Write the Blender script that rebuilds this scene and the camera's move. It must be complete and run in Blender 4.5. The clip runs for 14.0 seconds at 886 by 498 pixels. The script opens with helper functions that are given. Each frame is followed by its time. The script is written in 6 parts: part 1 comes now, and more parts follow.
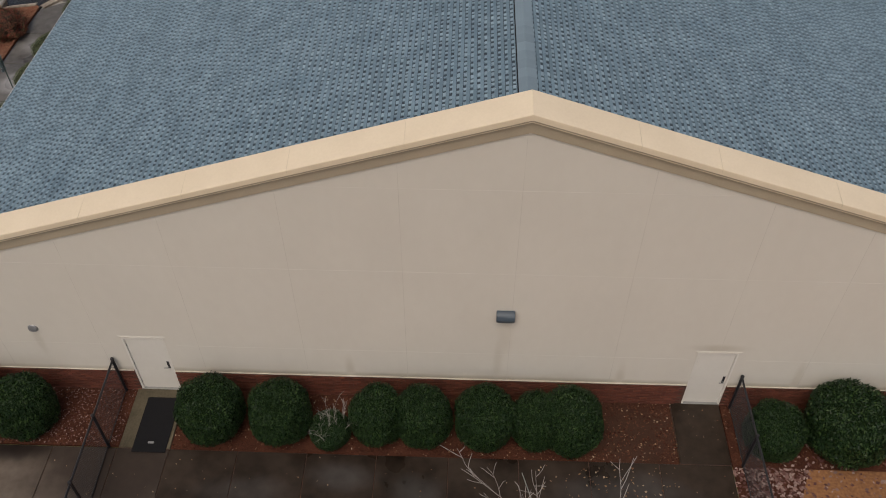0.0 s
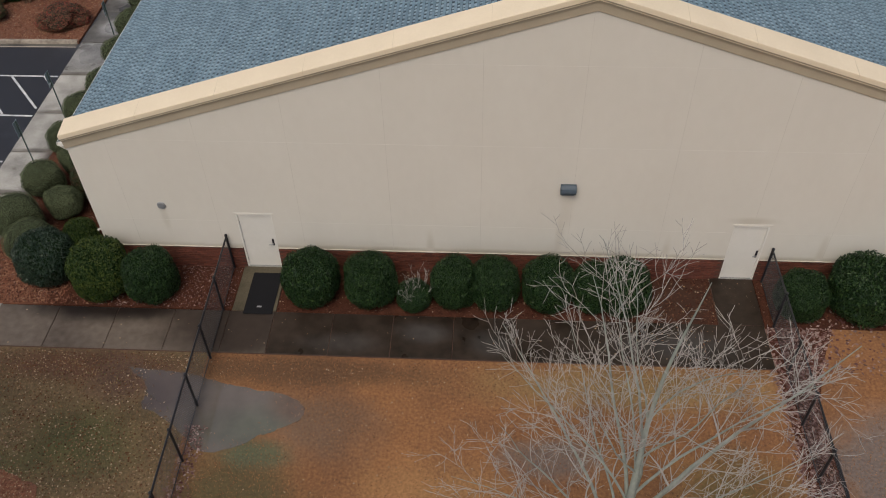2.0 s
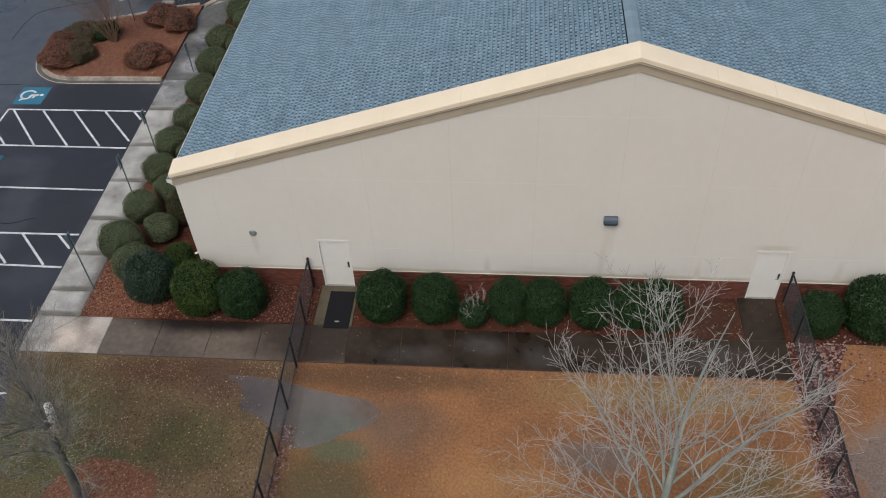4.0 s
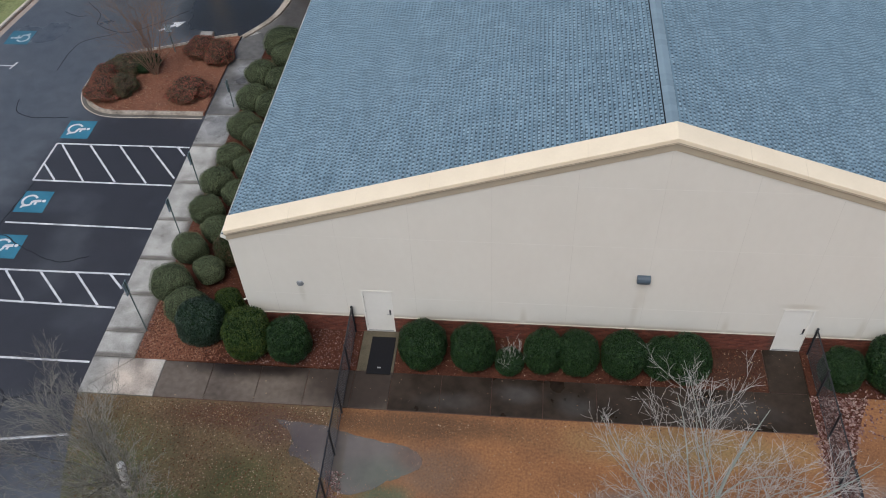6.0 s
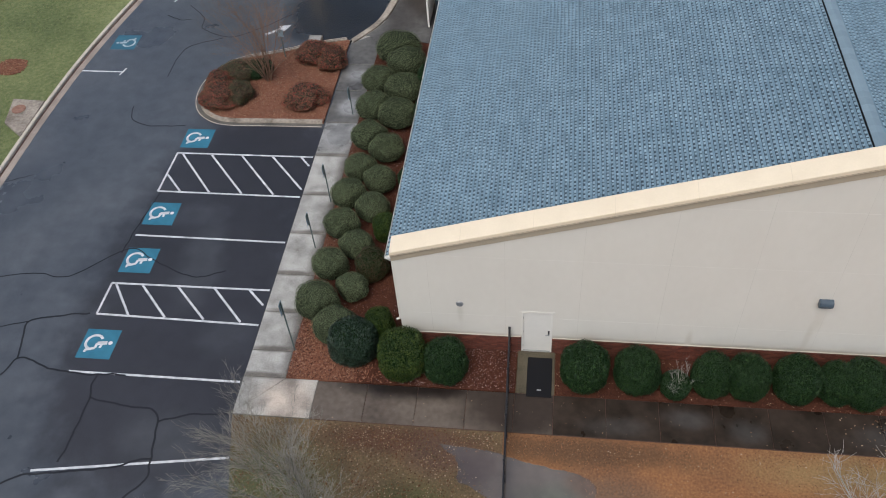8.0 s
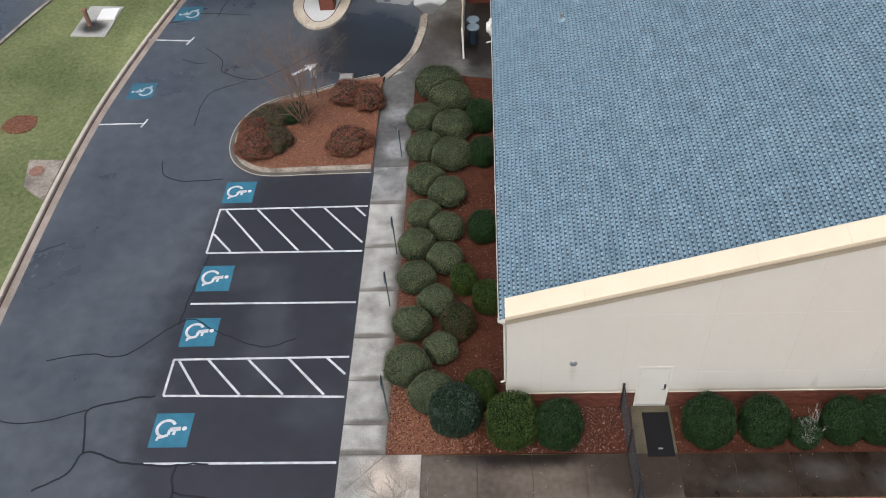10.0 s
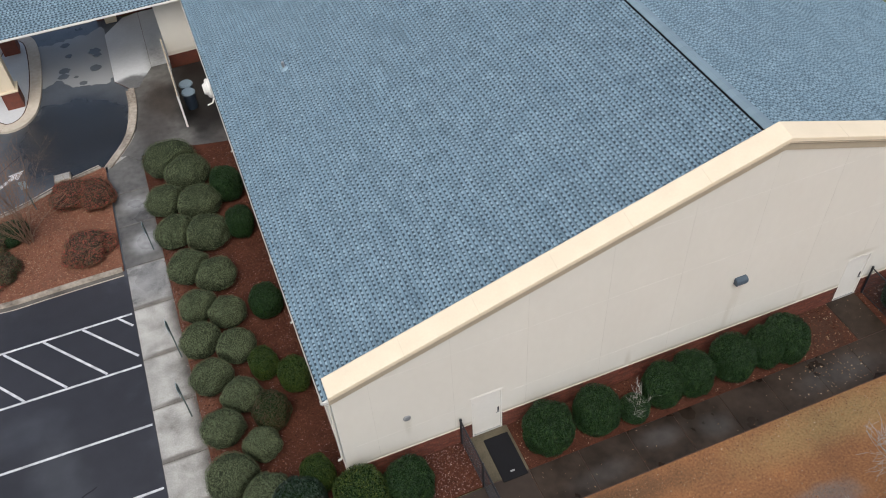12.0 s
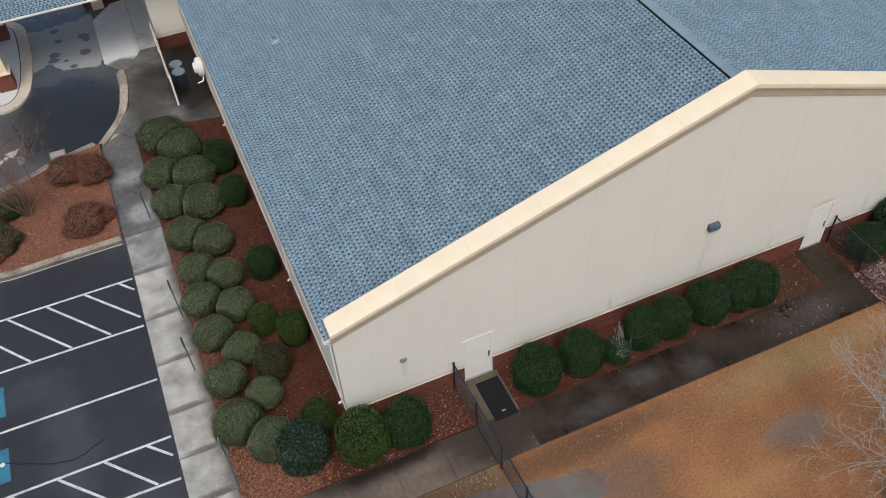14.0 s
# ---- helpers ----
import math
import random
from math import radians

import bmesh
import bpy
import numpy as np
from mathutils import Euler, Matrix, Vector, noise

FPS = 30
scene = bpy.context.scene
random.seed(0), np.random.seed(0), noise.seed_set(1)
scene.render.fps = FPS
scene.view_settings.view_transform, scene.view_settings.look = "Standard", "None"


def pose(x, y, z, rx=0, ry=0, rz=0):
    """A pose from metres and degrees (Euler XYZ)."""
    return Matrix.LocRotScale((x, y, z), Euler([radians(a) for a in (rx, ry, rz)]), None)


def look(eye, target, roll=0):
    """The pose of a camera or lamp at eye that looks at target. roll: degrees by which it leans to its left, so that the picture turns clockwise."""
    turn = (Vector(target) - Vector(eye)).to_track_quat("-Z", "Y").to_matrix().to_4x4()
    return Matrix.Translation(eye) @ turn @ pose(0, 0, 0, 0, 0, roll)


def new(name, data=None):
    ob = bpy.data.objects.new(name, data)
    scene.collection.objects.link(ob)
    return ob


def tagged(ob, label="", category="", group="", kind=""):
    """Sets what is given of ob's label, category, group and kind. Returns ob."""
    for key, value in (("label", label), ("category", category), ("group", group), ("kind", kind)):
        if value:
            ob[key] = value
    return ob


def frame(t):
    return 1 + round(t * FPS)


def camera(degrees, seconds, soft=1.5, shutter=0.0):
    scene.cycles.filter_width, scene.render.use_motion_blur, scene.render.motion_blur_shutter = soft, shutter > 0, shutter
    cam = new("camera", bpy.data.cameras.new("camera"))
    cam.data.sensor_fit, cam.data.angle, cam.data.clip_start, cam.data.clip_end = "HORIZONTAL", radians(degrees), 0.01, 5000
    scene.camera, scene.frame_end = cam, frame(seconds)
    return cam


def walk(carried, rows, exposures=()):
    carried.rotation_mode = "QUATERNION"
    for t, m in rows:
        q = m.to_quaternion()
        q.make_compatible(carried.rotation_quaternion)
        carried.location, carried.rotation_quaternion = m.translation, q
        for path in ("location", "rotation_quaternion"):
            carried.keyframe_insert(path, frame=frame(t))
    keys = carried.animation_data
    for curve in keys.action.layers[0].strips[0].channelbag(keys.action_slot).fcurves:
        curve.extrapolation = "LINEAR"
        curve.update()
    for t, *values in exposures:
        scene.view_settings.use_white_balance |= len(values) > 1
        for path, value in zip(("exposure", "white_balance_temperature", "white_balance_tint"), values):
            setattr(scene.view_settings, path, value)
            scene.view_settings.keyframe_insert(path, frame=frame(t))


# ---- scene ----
cam = camera(55.0, 14.0, soft=1.0)
PATH = [
    (0, (12.36, -12.522, 18.457), (12.311, -11.132, 17.02), -0.1),
    (0.5, (12.16, -13.951, 18.276), (12.091, -12.54, 16.861), -0.8),
    (1, (11.88, -14.909, 18.323), (11.799, -13.5, 16.906), -1.0),
    (1.5, (11.525, -16.122, 18.461), (11.434, -14.719, 17.039), -1.2),
    (2, (11.166, -17.27, 18.455), (11.068, -15.866, 17.034), -1.4),
    (2.5, (10.874, -18.527, 18.571), (10.768, -17.126, 17.147), -1.7),
    (3, (10.637, -19.172, 19.2), (10.51, -17.762, 17.788), -2.1),
    (3.5, (10.498, -19.274, 20.135), (10.347, -17.862, 18.726), -2.8),
    (5.8, (9.865, -18.519, 23.811), (9.679, -17.146, 22.37), -3.4),
    (6, (9.532, -18.495, 23.785), (9.343, -17.121, 22.344), -3.4),
    (6.5, (8.394, -18.399, 23.948), (8.192, -17.033, 22.501), -3.8),
    (7, (7.289, -18.283, 24.013), (7.077, -16.922, 22.564), -4.1),
    (7.5, (6.077, -17.969, 24.132), (5.852, -16.618, 22.674), -4.6),
    (8, (4.743, -17.618, 24.214), (4.507, -16.273, 22.753), -4.9),
    (8.2, (4.293, -17.427, 24.286), (4.055, -16.086, 22.821), -5.1),
    (10.3, (-1.044, -15.032, 24.178), (-1.099, -13.66, 22.723), -5.1),
    (10.5, (-1.413, -14.719, 24.22), (-1.375, -13.352, 22.761), -4.7),
    (11, (-1.499, -14.292, 24.203), (-1.191, -12.961, 22.742), -3.9),
    (11.5, (-1.217, -13.7, 24.149), (-0.799, -12.398, 22.69), -4.1),
    (12, (-0.942, -13.418, 24.123), (-0.506, -12.118, 22.667), -4.2),
    (12.5, (-0.632, -13.341, 24.102), (-0.189, -12.038, 22.651), -4.3),
    (13, (-0.618, -13.884, 24.039), (-0.166, -12.582, 22.59), -4.1),
    (13.5, (-1.143, -14.562, 24.03), (-0.676, -13.267, 22.579), -4.0),
    (14, (-2.249, -15.343, 24.006), (-1.757, -14.055, 22.558), -3.7),
]
EXPOSURES = [(0.0, 0.10, 6950, 10), (2.5, 0.33, 6600, 7), (6.0, 0.52, 6000, 6), (8.0, 0.6, 6080, 6), (10.5, 0.8, 6230, 6), (14.0, 0.65, 6250, 6)]
walk(cam, [(t, look(eye, target, roll)) for t, eye, target, roll in PATH], EXPOSURES)

# ---- light: overcast day, high soft sun ----
SUN_EL, SUN_AZ = 60.0, 200.0          # degrees; azimuth clockwise from +y
world = bpy.data.worlds.new("overcast_sky")
scene.world = world
world.use_nodes = True
wn = world.node_tree
wn.nodes.clear()
sky = wn.nodes.new("ShaderNodeTexSky")
sky.sky_type = "NISHITA"
sky.sun_disc = False
sky.sun_elevation, sky.sun_rotation = radians(SUN_EL), radians(SUN_AZ)
sky.air_density, sky.dust_density, sky.ozone_density = 1.0, 5.0, 1.0
bg = wn.nodes.new("ShaderNodeBackground")
bg.inputs["Strength"].default_value = 0.10
wout = wn.nodes.new("ShaderNodeOutputWorld")
wn.links.new(sky.outputs[0], bg.inputs["Color"])
wn.links.new(bg.outputs[0], wout.inputs["Surface"])
sun = new("sun", bpy.data.lights.new("sun", "SUN"))
sun.data.energy, sun.data.angle, sun.data.color = 1.0, radians(40), (1.0, 0.97, 0.93)
sun_dir = Vector((math.sin(radians(SUN_AZ)) * math.cos(radians(SUN_EL)), math.cos(radians(SUN_AZ)) * math.cos(radians(SUN_EL)), math.sin(radians(SUN_EL))))
sun.matrix_world = look(sun_dir * 60, (0, 0, 0))


# ---- materials ----
def surface(name, dark, light, scale=3.0, fine=40.0, rough=0.8, rough_var=0.1, bump=0.3, bump_scale=60.0, metal=0.0,
            fine_mix=0.35, vary="", vary_amount=0.3, spec=0.4, stretch=(1, 1, 1), bump_dist=0.01, contrast=0.25, patches=(), upright=False):
    """A painted, mineral or leafy surface: two scales of colour, uneven gloss, fine relief. patches: stains, painted
    sheen or shade on the ground, or stains upright on a wall.
    """
    m = bpy.data.materials.new(name)
    m.use_nodes = True
    nt = m.node_tree
    n, l = nt.nodes, nt.links
    bsdf = n["Principled BSDF"]
    flat = []
    tc = n.new("ShaderNodeTexCoord")
    mp = n.new("ShaderNodeMapping")
    mp.inputs["Scale"].default_value = stretch
    l.new(tc.outputs["Object"], mp.inputs["Vector"])
    big = n.new("ShaderNodeTexNoise")
    big.inputs["Scale"].default_value, big.inputs["Detail"].default_value = scale, 6
    small = n.new("ShaderNodeTexNoise")
    small.inputs["Scale"].default_value, small.inputs["Detail"].default_value = fine, 4
    l.new(mp.outputs[0], big.inputs["Vector"])
    l.new(mp.outputs[0], small.inputs["Vector"])
    mixf = n.new("ShaderNodeMix")
    mixf.inputs[0].default_value = fine_mix
    l.new(big.outputs["Fac"], mixf.inputs[2])
    l.new(small.outputs["Fac"], mixf.inputs[3])
    ramp = n.new("ShaderNodeMapRange")
    ramp.inputs[1].default_value, ramp.inputs[2].default_value = 0.5 - contrast, 0.5 + contrast
    l.new(mixf.outputs[0], ramp.inputs[0])
    col = n.new("ShaderNodeMix")
    col.data_type = "RGBA"
    col.inputs[6].default_value, col.inputs[7].default_value = (*dark, 1), (*light, 1)
    l.new(ramp.outputs[0], col.inputs[0])
    out = col.outputs[2]
    if vary:
        src = n.new("ShaderNodeObjectInfo").outputs["Random"] if vary == "object" else n.new("ShaderNodeNewGeometry").outputs["Random Per Island"]
        mr = n.new("ShaderNodeMapRange")
        mr.inputs[3].default_value, mr.inputs[4].default_value = 1 - vary_amount, 1 + vary_amount
        l.new(src, mr.inputs[0])
        hsv = n.new("ShaderNodeHueSaturation")
        l.new(mr.outputs[0], hsv.inputs["Value"])
        l.new(out, hsv.inputs["Color"])
        out = hsv.outputs[0]
    rr = n.new("ShaderNodeMapRange")
    rr.inputs[1].default_value, rr.inputs[2].default_value = 0.3, 0.7
    rr.inputs[3].default_value, rr.inputs[4].default_value = max(0.02, rough - rough_var), min(1, rough + rough_var)
    l.new(big.outputs["Fac"], rr.inputs[0])
    gloss = rr.outputs[0]
    for cx, cy, rx, ry, soft, uneven, colour, patch_rough in patches:
        sub = n.new("ShaderNodeVectorMath")
        sub.operation = "SUBTRACT"
        sub.inputs[1].default_value = (cx, 0, cy) if upright else (cx, cy, 0)
        l.new(tc.outputs["Object"], sub.inputs[0])
        mul = n.new("ShaderNodeVectorMath")
        mul.operation = "MULTIPLY"
        mul.inputs[1].default_value = (1 / rx, 0, 1 / ry) if upright else (1 / rx, 1 / ry, 0)
        l.new(sub.outputs[0], mul.inputs[0])
        dist = n.new("ShaderNodeVectorMath")
        dist.operation = "LENGTH"
        l.new(mul.outputs[0], dist.inputs[0])
        ragged = n.new("ShaderNodeTexNoise")
        ragged.inputs["Scale"].default_value, ragged.inputs["Detail"].default_value = 1.1, 7
        l.new(tc.outputs["Object"], ragged.inputs["Vector"])
        add = n.new("ShaderNodeMath")
        add.operation = "MULTIPLY_ADD"
        add.inputs[1].default_value = uneven
        l.new(ragged.outputs["Fac"], add.inputs[0])
        l.new(dist.outputs["Value"], add.inputs[2])
        mask = n.new("ShaderNodeMapRange")
        mask.interpolation_type = "SMOOTHSTEP"
        mask.inputs[1].default_value, mask.inputs[2].default_value = 1 - soft + uneven / 2, 1 + soft + uneven / 2
        mask.inputs[3].default_value, mask.inputs[4].default_value = 1, 0
        l.new(add.outputs[0], mask.inputs[0])
        over = n.new("ShaderNodeMix")
        over.data_type = "RGBA"
        shade = n.new("ShaderNodeMix")
        shade.data_type = "RGBA"
        swing = 0.1 if upright or (patch_rough is not None and patch_rough < 0.2) else 0.38
        shade.inputs[6].default_value = (*[(1 - swing) * v for v in colour], 1)
        shade.inputs[7].default_value = (*[(1 + swing) * v for v in colour], 1)
        l.new(ramp.outputs[0], shade.inputs[0])
        l.new(mask.outputs[0], over.inputs[0])
        l.new(out, over.inputs[6])
        l.new(shade.outputs[2], over.inputs[7])
        out = over.outputs[2]
        if patch_rough is not None:
            gl = n.new("ShaderNodeMix")
            l.new(mask.outputs[0], gl.inputs[0])
            l.new(gloss, gl.inputs[2])
            gl.inputs[3].default_value = patch_rough
            gloss = gl.outputs[0]
            if patch_rough < 0.2:
                flat.append(mask.outputs[0])
    l.new(out, bsdf.inputs["Base Color"])
    l.new(gloss, bsdf.inputs["Roughness"])
    bsdf.inputs["Metallic"].default_value = metal
    bsdf.inputs["Specular IOR Level"].default_value = spec
    if bump:
        bt = n.new("ShaderNodeTexNoise")
        bt.inputs["Scale"].default_value, bt.inputs["Detail"].default_value = bump_scale, 5
        l.new(mp.outputs[0], bt.inputs["Vector"])
        bp = n.new("ShaderNodeBump")
        bp.inputs["Strength"].default_value, bp.inputs["Distance"].default_value = bump, bump_dist
        l.new(bt.outputs["Fac"], bp.inputs["Height"])
        strength = None
        for still in flat:
            calm = n.new("ShaderNodeMapRange")
            calm.inputs[3].default_value, calm.inputs[4].default_value = bump, 0.01
            l.new(still, calm.inputs[0])
            if strength is None:
                strength = calm.outputs[0]
            else:
                least = n.new("ShaderNodeMath")
                least.operation = "MINIMUM"
                l.new(strength, least.inputs[0])
                l.new(calm.outputs[0], least.inputs[1])
                strength = least.outputs[0]
        if strength is not None:
            l.new(strength, bp.inputs["Strength"])
        l.new(bp.outputs[0], bsdf.inputs["Normal"])
    return m


def many_colours(name, colours, rough=0.7, spec=0.3):
    """Each loose piece takes one of several colours."""
    m = bpy.data.materials.new(name)
    m.use_nodes = True
    n, l = m.node_tree.nodes, m.node_tree.links
    bsdf = n["Principled BSDF"]
    geo = n.new("ShaderNodeNewGeometry")
    ramp = n.new("ShaderNodeValToRGB")
    while len(ramp.color_ramp.elements) < len(colours):
        ramp.color_ramp.elements.new(0.5)
    for k, c in enumerate(colours):
        ramp.color_ramp.elements[k].position = k / max(1, len(colours) - 1)
        ramp.color_ramp.elements[k].color = (*c, 1)
    l.new(geo.outputs["Random Per Island"], ramp.inputs[0])
    l.new(ramp.outputs[0], bsdf.inputs["Base Color"])
    bsdf.inputs["Roughness"].default_value = rough
    bsdf.inputs["Specular IOR Level"].default_value = spec
    return m


STUCCO = surface("cream_stucco", (0.58, 0.547, 0.487), (0.65, 0.617, 0.556), scale=0.6, fine=4, rough=0.9, bump=0.25, bump_scale=180, contrast=0.35, stretch=(1, 1, 0.6), upright=True, patches=[(13.2, 0.86, 15.0, 0.12, 0.6, 0.9, (0.47, 0.43, 0.36), None), (13.38, 2.75, 0.16, 0.75, 0.7, 0.5, (0.58, 0.542, 0.475), None), (13.25, 1.7, 0.1, 0.6, 0.7, 0.7, (0.56, 0.522, 0.455), None), (2.05, 2.0, 0.09, 0.45, 0.7, 0.5, (0.55, 0.515, 0.45), None), (18.5, 2.35, 0.5, 0.12, 0.7, 0.9, (0.52, 0.48, 0.41), None), (20.6, 1.1, 0.1, 0.6, 0.7, 0.8, (0.55, 0.51, 0.44), None), (9.6, 1.05, 0.1, 0.5, 0.7, 0.8, (0.55, 0.51, 0.44), None), (16.3, 1.0, 0.1, 0.5, 0.7, 0.8, (0.55, 0.51, 0.44), None)])
COPING = surface("yellow_cream_coping", (0.64, 0.535, 0.39), (0.73, 0.62, 0.465), scale=1.2, fine=20, rough=0.75, bump=0.1, bump_scale=120)
FRIEZE = surface("tan_moulding_paint", (0.37, 0.312, 0.228), (0.45, 0.382, 0.284), scale=1.5, fine=30, rough=0.8, bump=0.1)
SEAM_DARK = surface("grey_seam_crack", (0.45, 0.42, 0.37), (0.63, 0.595, 0.535), scale=1.2, fine=9, rough=0.9, bump=0)
JOINT = surface("coping_joint_sealant", (0.55, 0.46, 0.335), (0.64, 0.54, 0.40), scale=2, fine=12, rough=0.85, bump=0)
SEAM = surface("pale_seam_tone", (0.60, 0.567, 0.507), (0.715, 0.682, 0.62), scale=0.7, fine=3, rough=0.9, bump=0, contrast=0.2)
DOORW = surface("off_white_door_paint", (0.64, 0.615, 0.565), (0.70, 0.675, 0.625), scale=1.5, fine=8, rough=0.5, bump=0.05)
WHITE = surface("white_paint", (0.68, 0.66, 0.62), (0.76, 0.74, 0.70), scale=1.5, fine=14, rough=0.5, bump=0.05)
# teeth lighter than the band: their lit tops are put into the colour
TAB = surface("slate_blue_shingle", (0.149, 0.219, 0.268), (0.268, 0.358, 0.412), scale=1.7, fine=16, rough=0.85, bump=0.3, bump_scale=300, vary="island", vary_amount=0.16, bump_dist=0.003, contrast=0.18)
BAND = surface("slate_blue_shingle_band", (0.098, 0.155, 0.197), (0.170, 0.244, 0.293), scale=1.7, fine=12, rough=0.85, bump=0.3, bump_scale=300, vary="island", vary_amount=0.15, bump_dist=0.003, contrast=0.2)
TAB_ONE = surface("slate_blue_shingle_tab", (0.149, 0.219, 0.268), (0.268, 0.358, 0.412), scale=1.7, fine=16, rough=0.85, bump=0.3, bump_scale=300, vary="object", vary_amount=0.16, bump_dist=0.003, contrast=0.18)
# the laminate's dark print, and the shadow line under each course painted with it
UNDER = surface("dark_shingle_shadow_band", (0.016, 0.027, 0.038), (0.056, 0.084, 0.108), scale=5, fine=25, rough=0.9, bump=0.3, bump_scale=300, bump_dist=0.003)
RIDGE = surface("ridge_cap_shingle", (0.14, 0.19, 0.225), (0.185, 0.245, 0.285), scale=2, fine=60, rough=0.85, bump=0.3, bump_scale=300, vary="object", vary_amount=0.12, bump_dist=0.003)
BLACKGAP = surface("black_rubber", (0.006, 0.006, 0.007), (0.013, 0.013, 0.015), rough=0.9, bump=0.2, spec=0.15)
BRICK = surface("red_brick", (0.070, 0.022, 0.014), (0.165, 0.050, 0.031), scale=4, fine=60, rough=0.75, bump=0.3, bump_scale=150, vary="object", vary_amount=0.3)
BRICKS = surface("red_bricks", (0.070, 0.022, 0.014), (0.165, 0.050, 0.031), scale=4, fine=60, rough=0.75, bump=0.3, bump_scale=150, vary="island", vary_amount=0.3)
MORTAR = surface("brown_mortar", (0.06, 0.03, 0.022), (0.11, 0.06, 0.045), scale=4, fine=60, rough=0.9)
ASPHALT = surface("wet_asphalt", (0.034, 0.037, 0.043), (0.092, 0.098, 0.108), scale=0.22, fine=1.6, rough=0.36, rough_var=0.16, bump=0.3, bump_scale=160, spec=0.6, fine_mix=0.45, contrast=0.22, patches=[(-8.6, 3.2, 3.9, 9.0, 0.3, 0.7, (0.018, 0.017, 0.020), 0.5), (-7.6, 9.0, 4.0, 3.4, 0.25, 0.6, (0.018, 0.017, 0.020), 0.5), (-7.8, -2.0, 4.2, 4.4, 0.3, 0.7, (0.020, 0.019, 0.023), 0.48), (-6.4, 21.6, 2.9, 3.4, 0.25, 0.5, (0.018, 0.021, 0.027), 0.26), (-8.6, 3.4, 0.8, 2.0, 0.6, 1.2, (0.04, 0.04, 0.043), 0.4), (-7.3, -4.3, 1.5, 0.9, 0.6, 1.2, (0.045, 0.045, 0.048), 0.38), (-9.6, 6.0, 1.3, 0.6, 0.7, 1.2, (0.036, 0.036, 0.04), 0.4), (-6.6, 0.0, 0.9, 0.8, 0.7, 1.2, (0.036, 0.036, 0.04), 0.42)])
ASPHALT_DRY = surface("dry_asphalt", (0.235, 0.238, 0.242), (0.31, 0.312, 0.315), scale=0.8, fine=40, rough=0.75, bump=0.3, bump_scale=160)
CRACK = surface("black_crack_filler", (0.006, 0.006, 0.008), (0.014, 0.014, 0.016), rough=0.5, bump=0.1)
LINE = surface("white_road_paint", (0.34, 0.34, 0.345), (0.66, 0.66, 0.66), scale=3.5, fine=60, rough=0.6, bump=0.2, bump_scale=200, contrast=0.17)
BLUE = surface("blue_road_paint", (0.018, 0.09, 0.14), (0.045, 0.19, 0.27), scale=2.5, fine=50, rough=0.55, bump=0.2, bump_scale=200)
BLUE_OLD = surface("faded_blue_road_paint", (0.02, 0.075, 0.11), (0.045, 0.14, 0.195), scale=2.5, fine=50, rough=0.55, bump=0.2, bump_scale=200)
LINE_OLD = surface("faded_white_road_paint", (0.15, 0.2, 0.23), (0.45, 0.5, 0.52), scale=2.5, fine=60, rough=0.6, bump=0.2, bump_scale=200, contrast=0.2)
CONC = surface("damp_concrete", (0.205, 0.193, 0.171), (0.415, 0.398, 0.365), scale=1.3, fine=26, rough=0.5, rough_var=0.25, bump=0.2, bump_scale=120, vary="object", vary_amount=0.12, contrast=0.13, patches=[(-3.75, 5, 0.42, 10, 0.6, 1.0, (0.09, 0.078, 0.065), 0.4), (-4.6, 11.4, 1.2, 1.3, 0.6, 1.2, (0.19, 0.184, 0.176), 0.25), (-3.6, -2.6, 1.0, 0.8, 0.7, 0.9, (0.40, 0.335, 0.275), None), (-4.75, -1.66, 0.95, 0.12, 0.6, 1.1, (0.13, 0.115, 0.098), 0.35), (-4.50, -0.54, 0.95, 0.12, 0.6, 1.1, (0.13, 0.115, 0.098), 0.35), (-4.25, 1.21, 0.95, 0.12, 0.6, 1.1, (0.13, 0.115, 0.098), 0.35), (-4.75, 3.04, 0.95, 0.12, 0.6, 1.1, (0.13, 0.115, 0.098), 0.35), (-4.50, 5.23, 0.95, 0.12, 0.6, 1.1, (0.13, 0.115, 0.098), 0.35), (-4.25, 7.48, 0.95, 0.12, 0.6, 1.1, (0.13, 0.115, 0.098), 0.35), (-4.75, 9.96, 0.95, 0.12, 0.6, 1.1, (0.13, 0.115, 0.098), 0.35), (-4.50, 12.26, 0.95, 0.12, 0.6, 1.1, (0.13, 0.115, 0.098), 0.35)])
PADC = surface("stained_pad_concrete", (0.26, 0.25, 0.225), (0.46, 0.44, 0.40), scale=1.5, fine=8, rough=0.7, bump=0.2, bump_scale=120, patches=[(-21.8, 24.4, 0.75, 0.6, 0.5, 1.2, (0.03, 0.027, 0.022), 0.6)])
# patches: wet stains, the yard's shade with its wet ground, two pale painted sheens
APRON = surface("damp_grey_concrete_shade_sheen", (0.050, 0.046, 0.042), (0.155, 0.148, 0.138), scale=0.55, fine=4, rough=0.45, rough_var=0.25, bump=0.2, bump_scale=120, vary="object", vary_amount=0.08, contrast=0.16, patches=[(-2.3, 22.6, 1.1, 2.0, 0.6, 1.2, (0.035, 0.028, 0.023), 0.4), (-0.6, 22.6, 1.15, 4.0, 0.4, 0.6, (0.012, 0.0095, 0.008), 0.45), (-3.2, 20.6, 0.8, 1.2, 0.7, 1.2, (0.06, 0.054, 0.05), 0.3), (-4.6, 15.8, 0.5, 0.4, 0.7, 1.3, (0.20, 0.195, 0.19), 0.22), (-4.5, 13.4, 0.5, 0.6, 0.6, 1.3, (0.24, 0.235, 0.23), 0.22)])
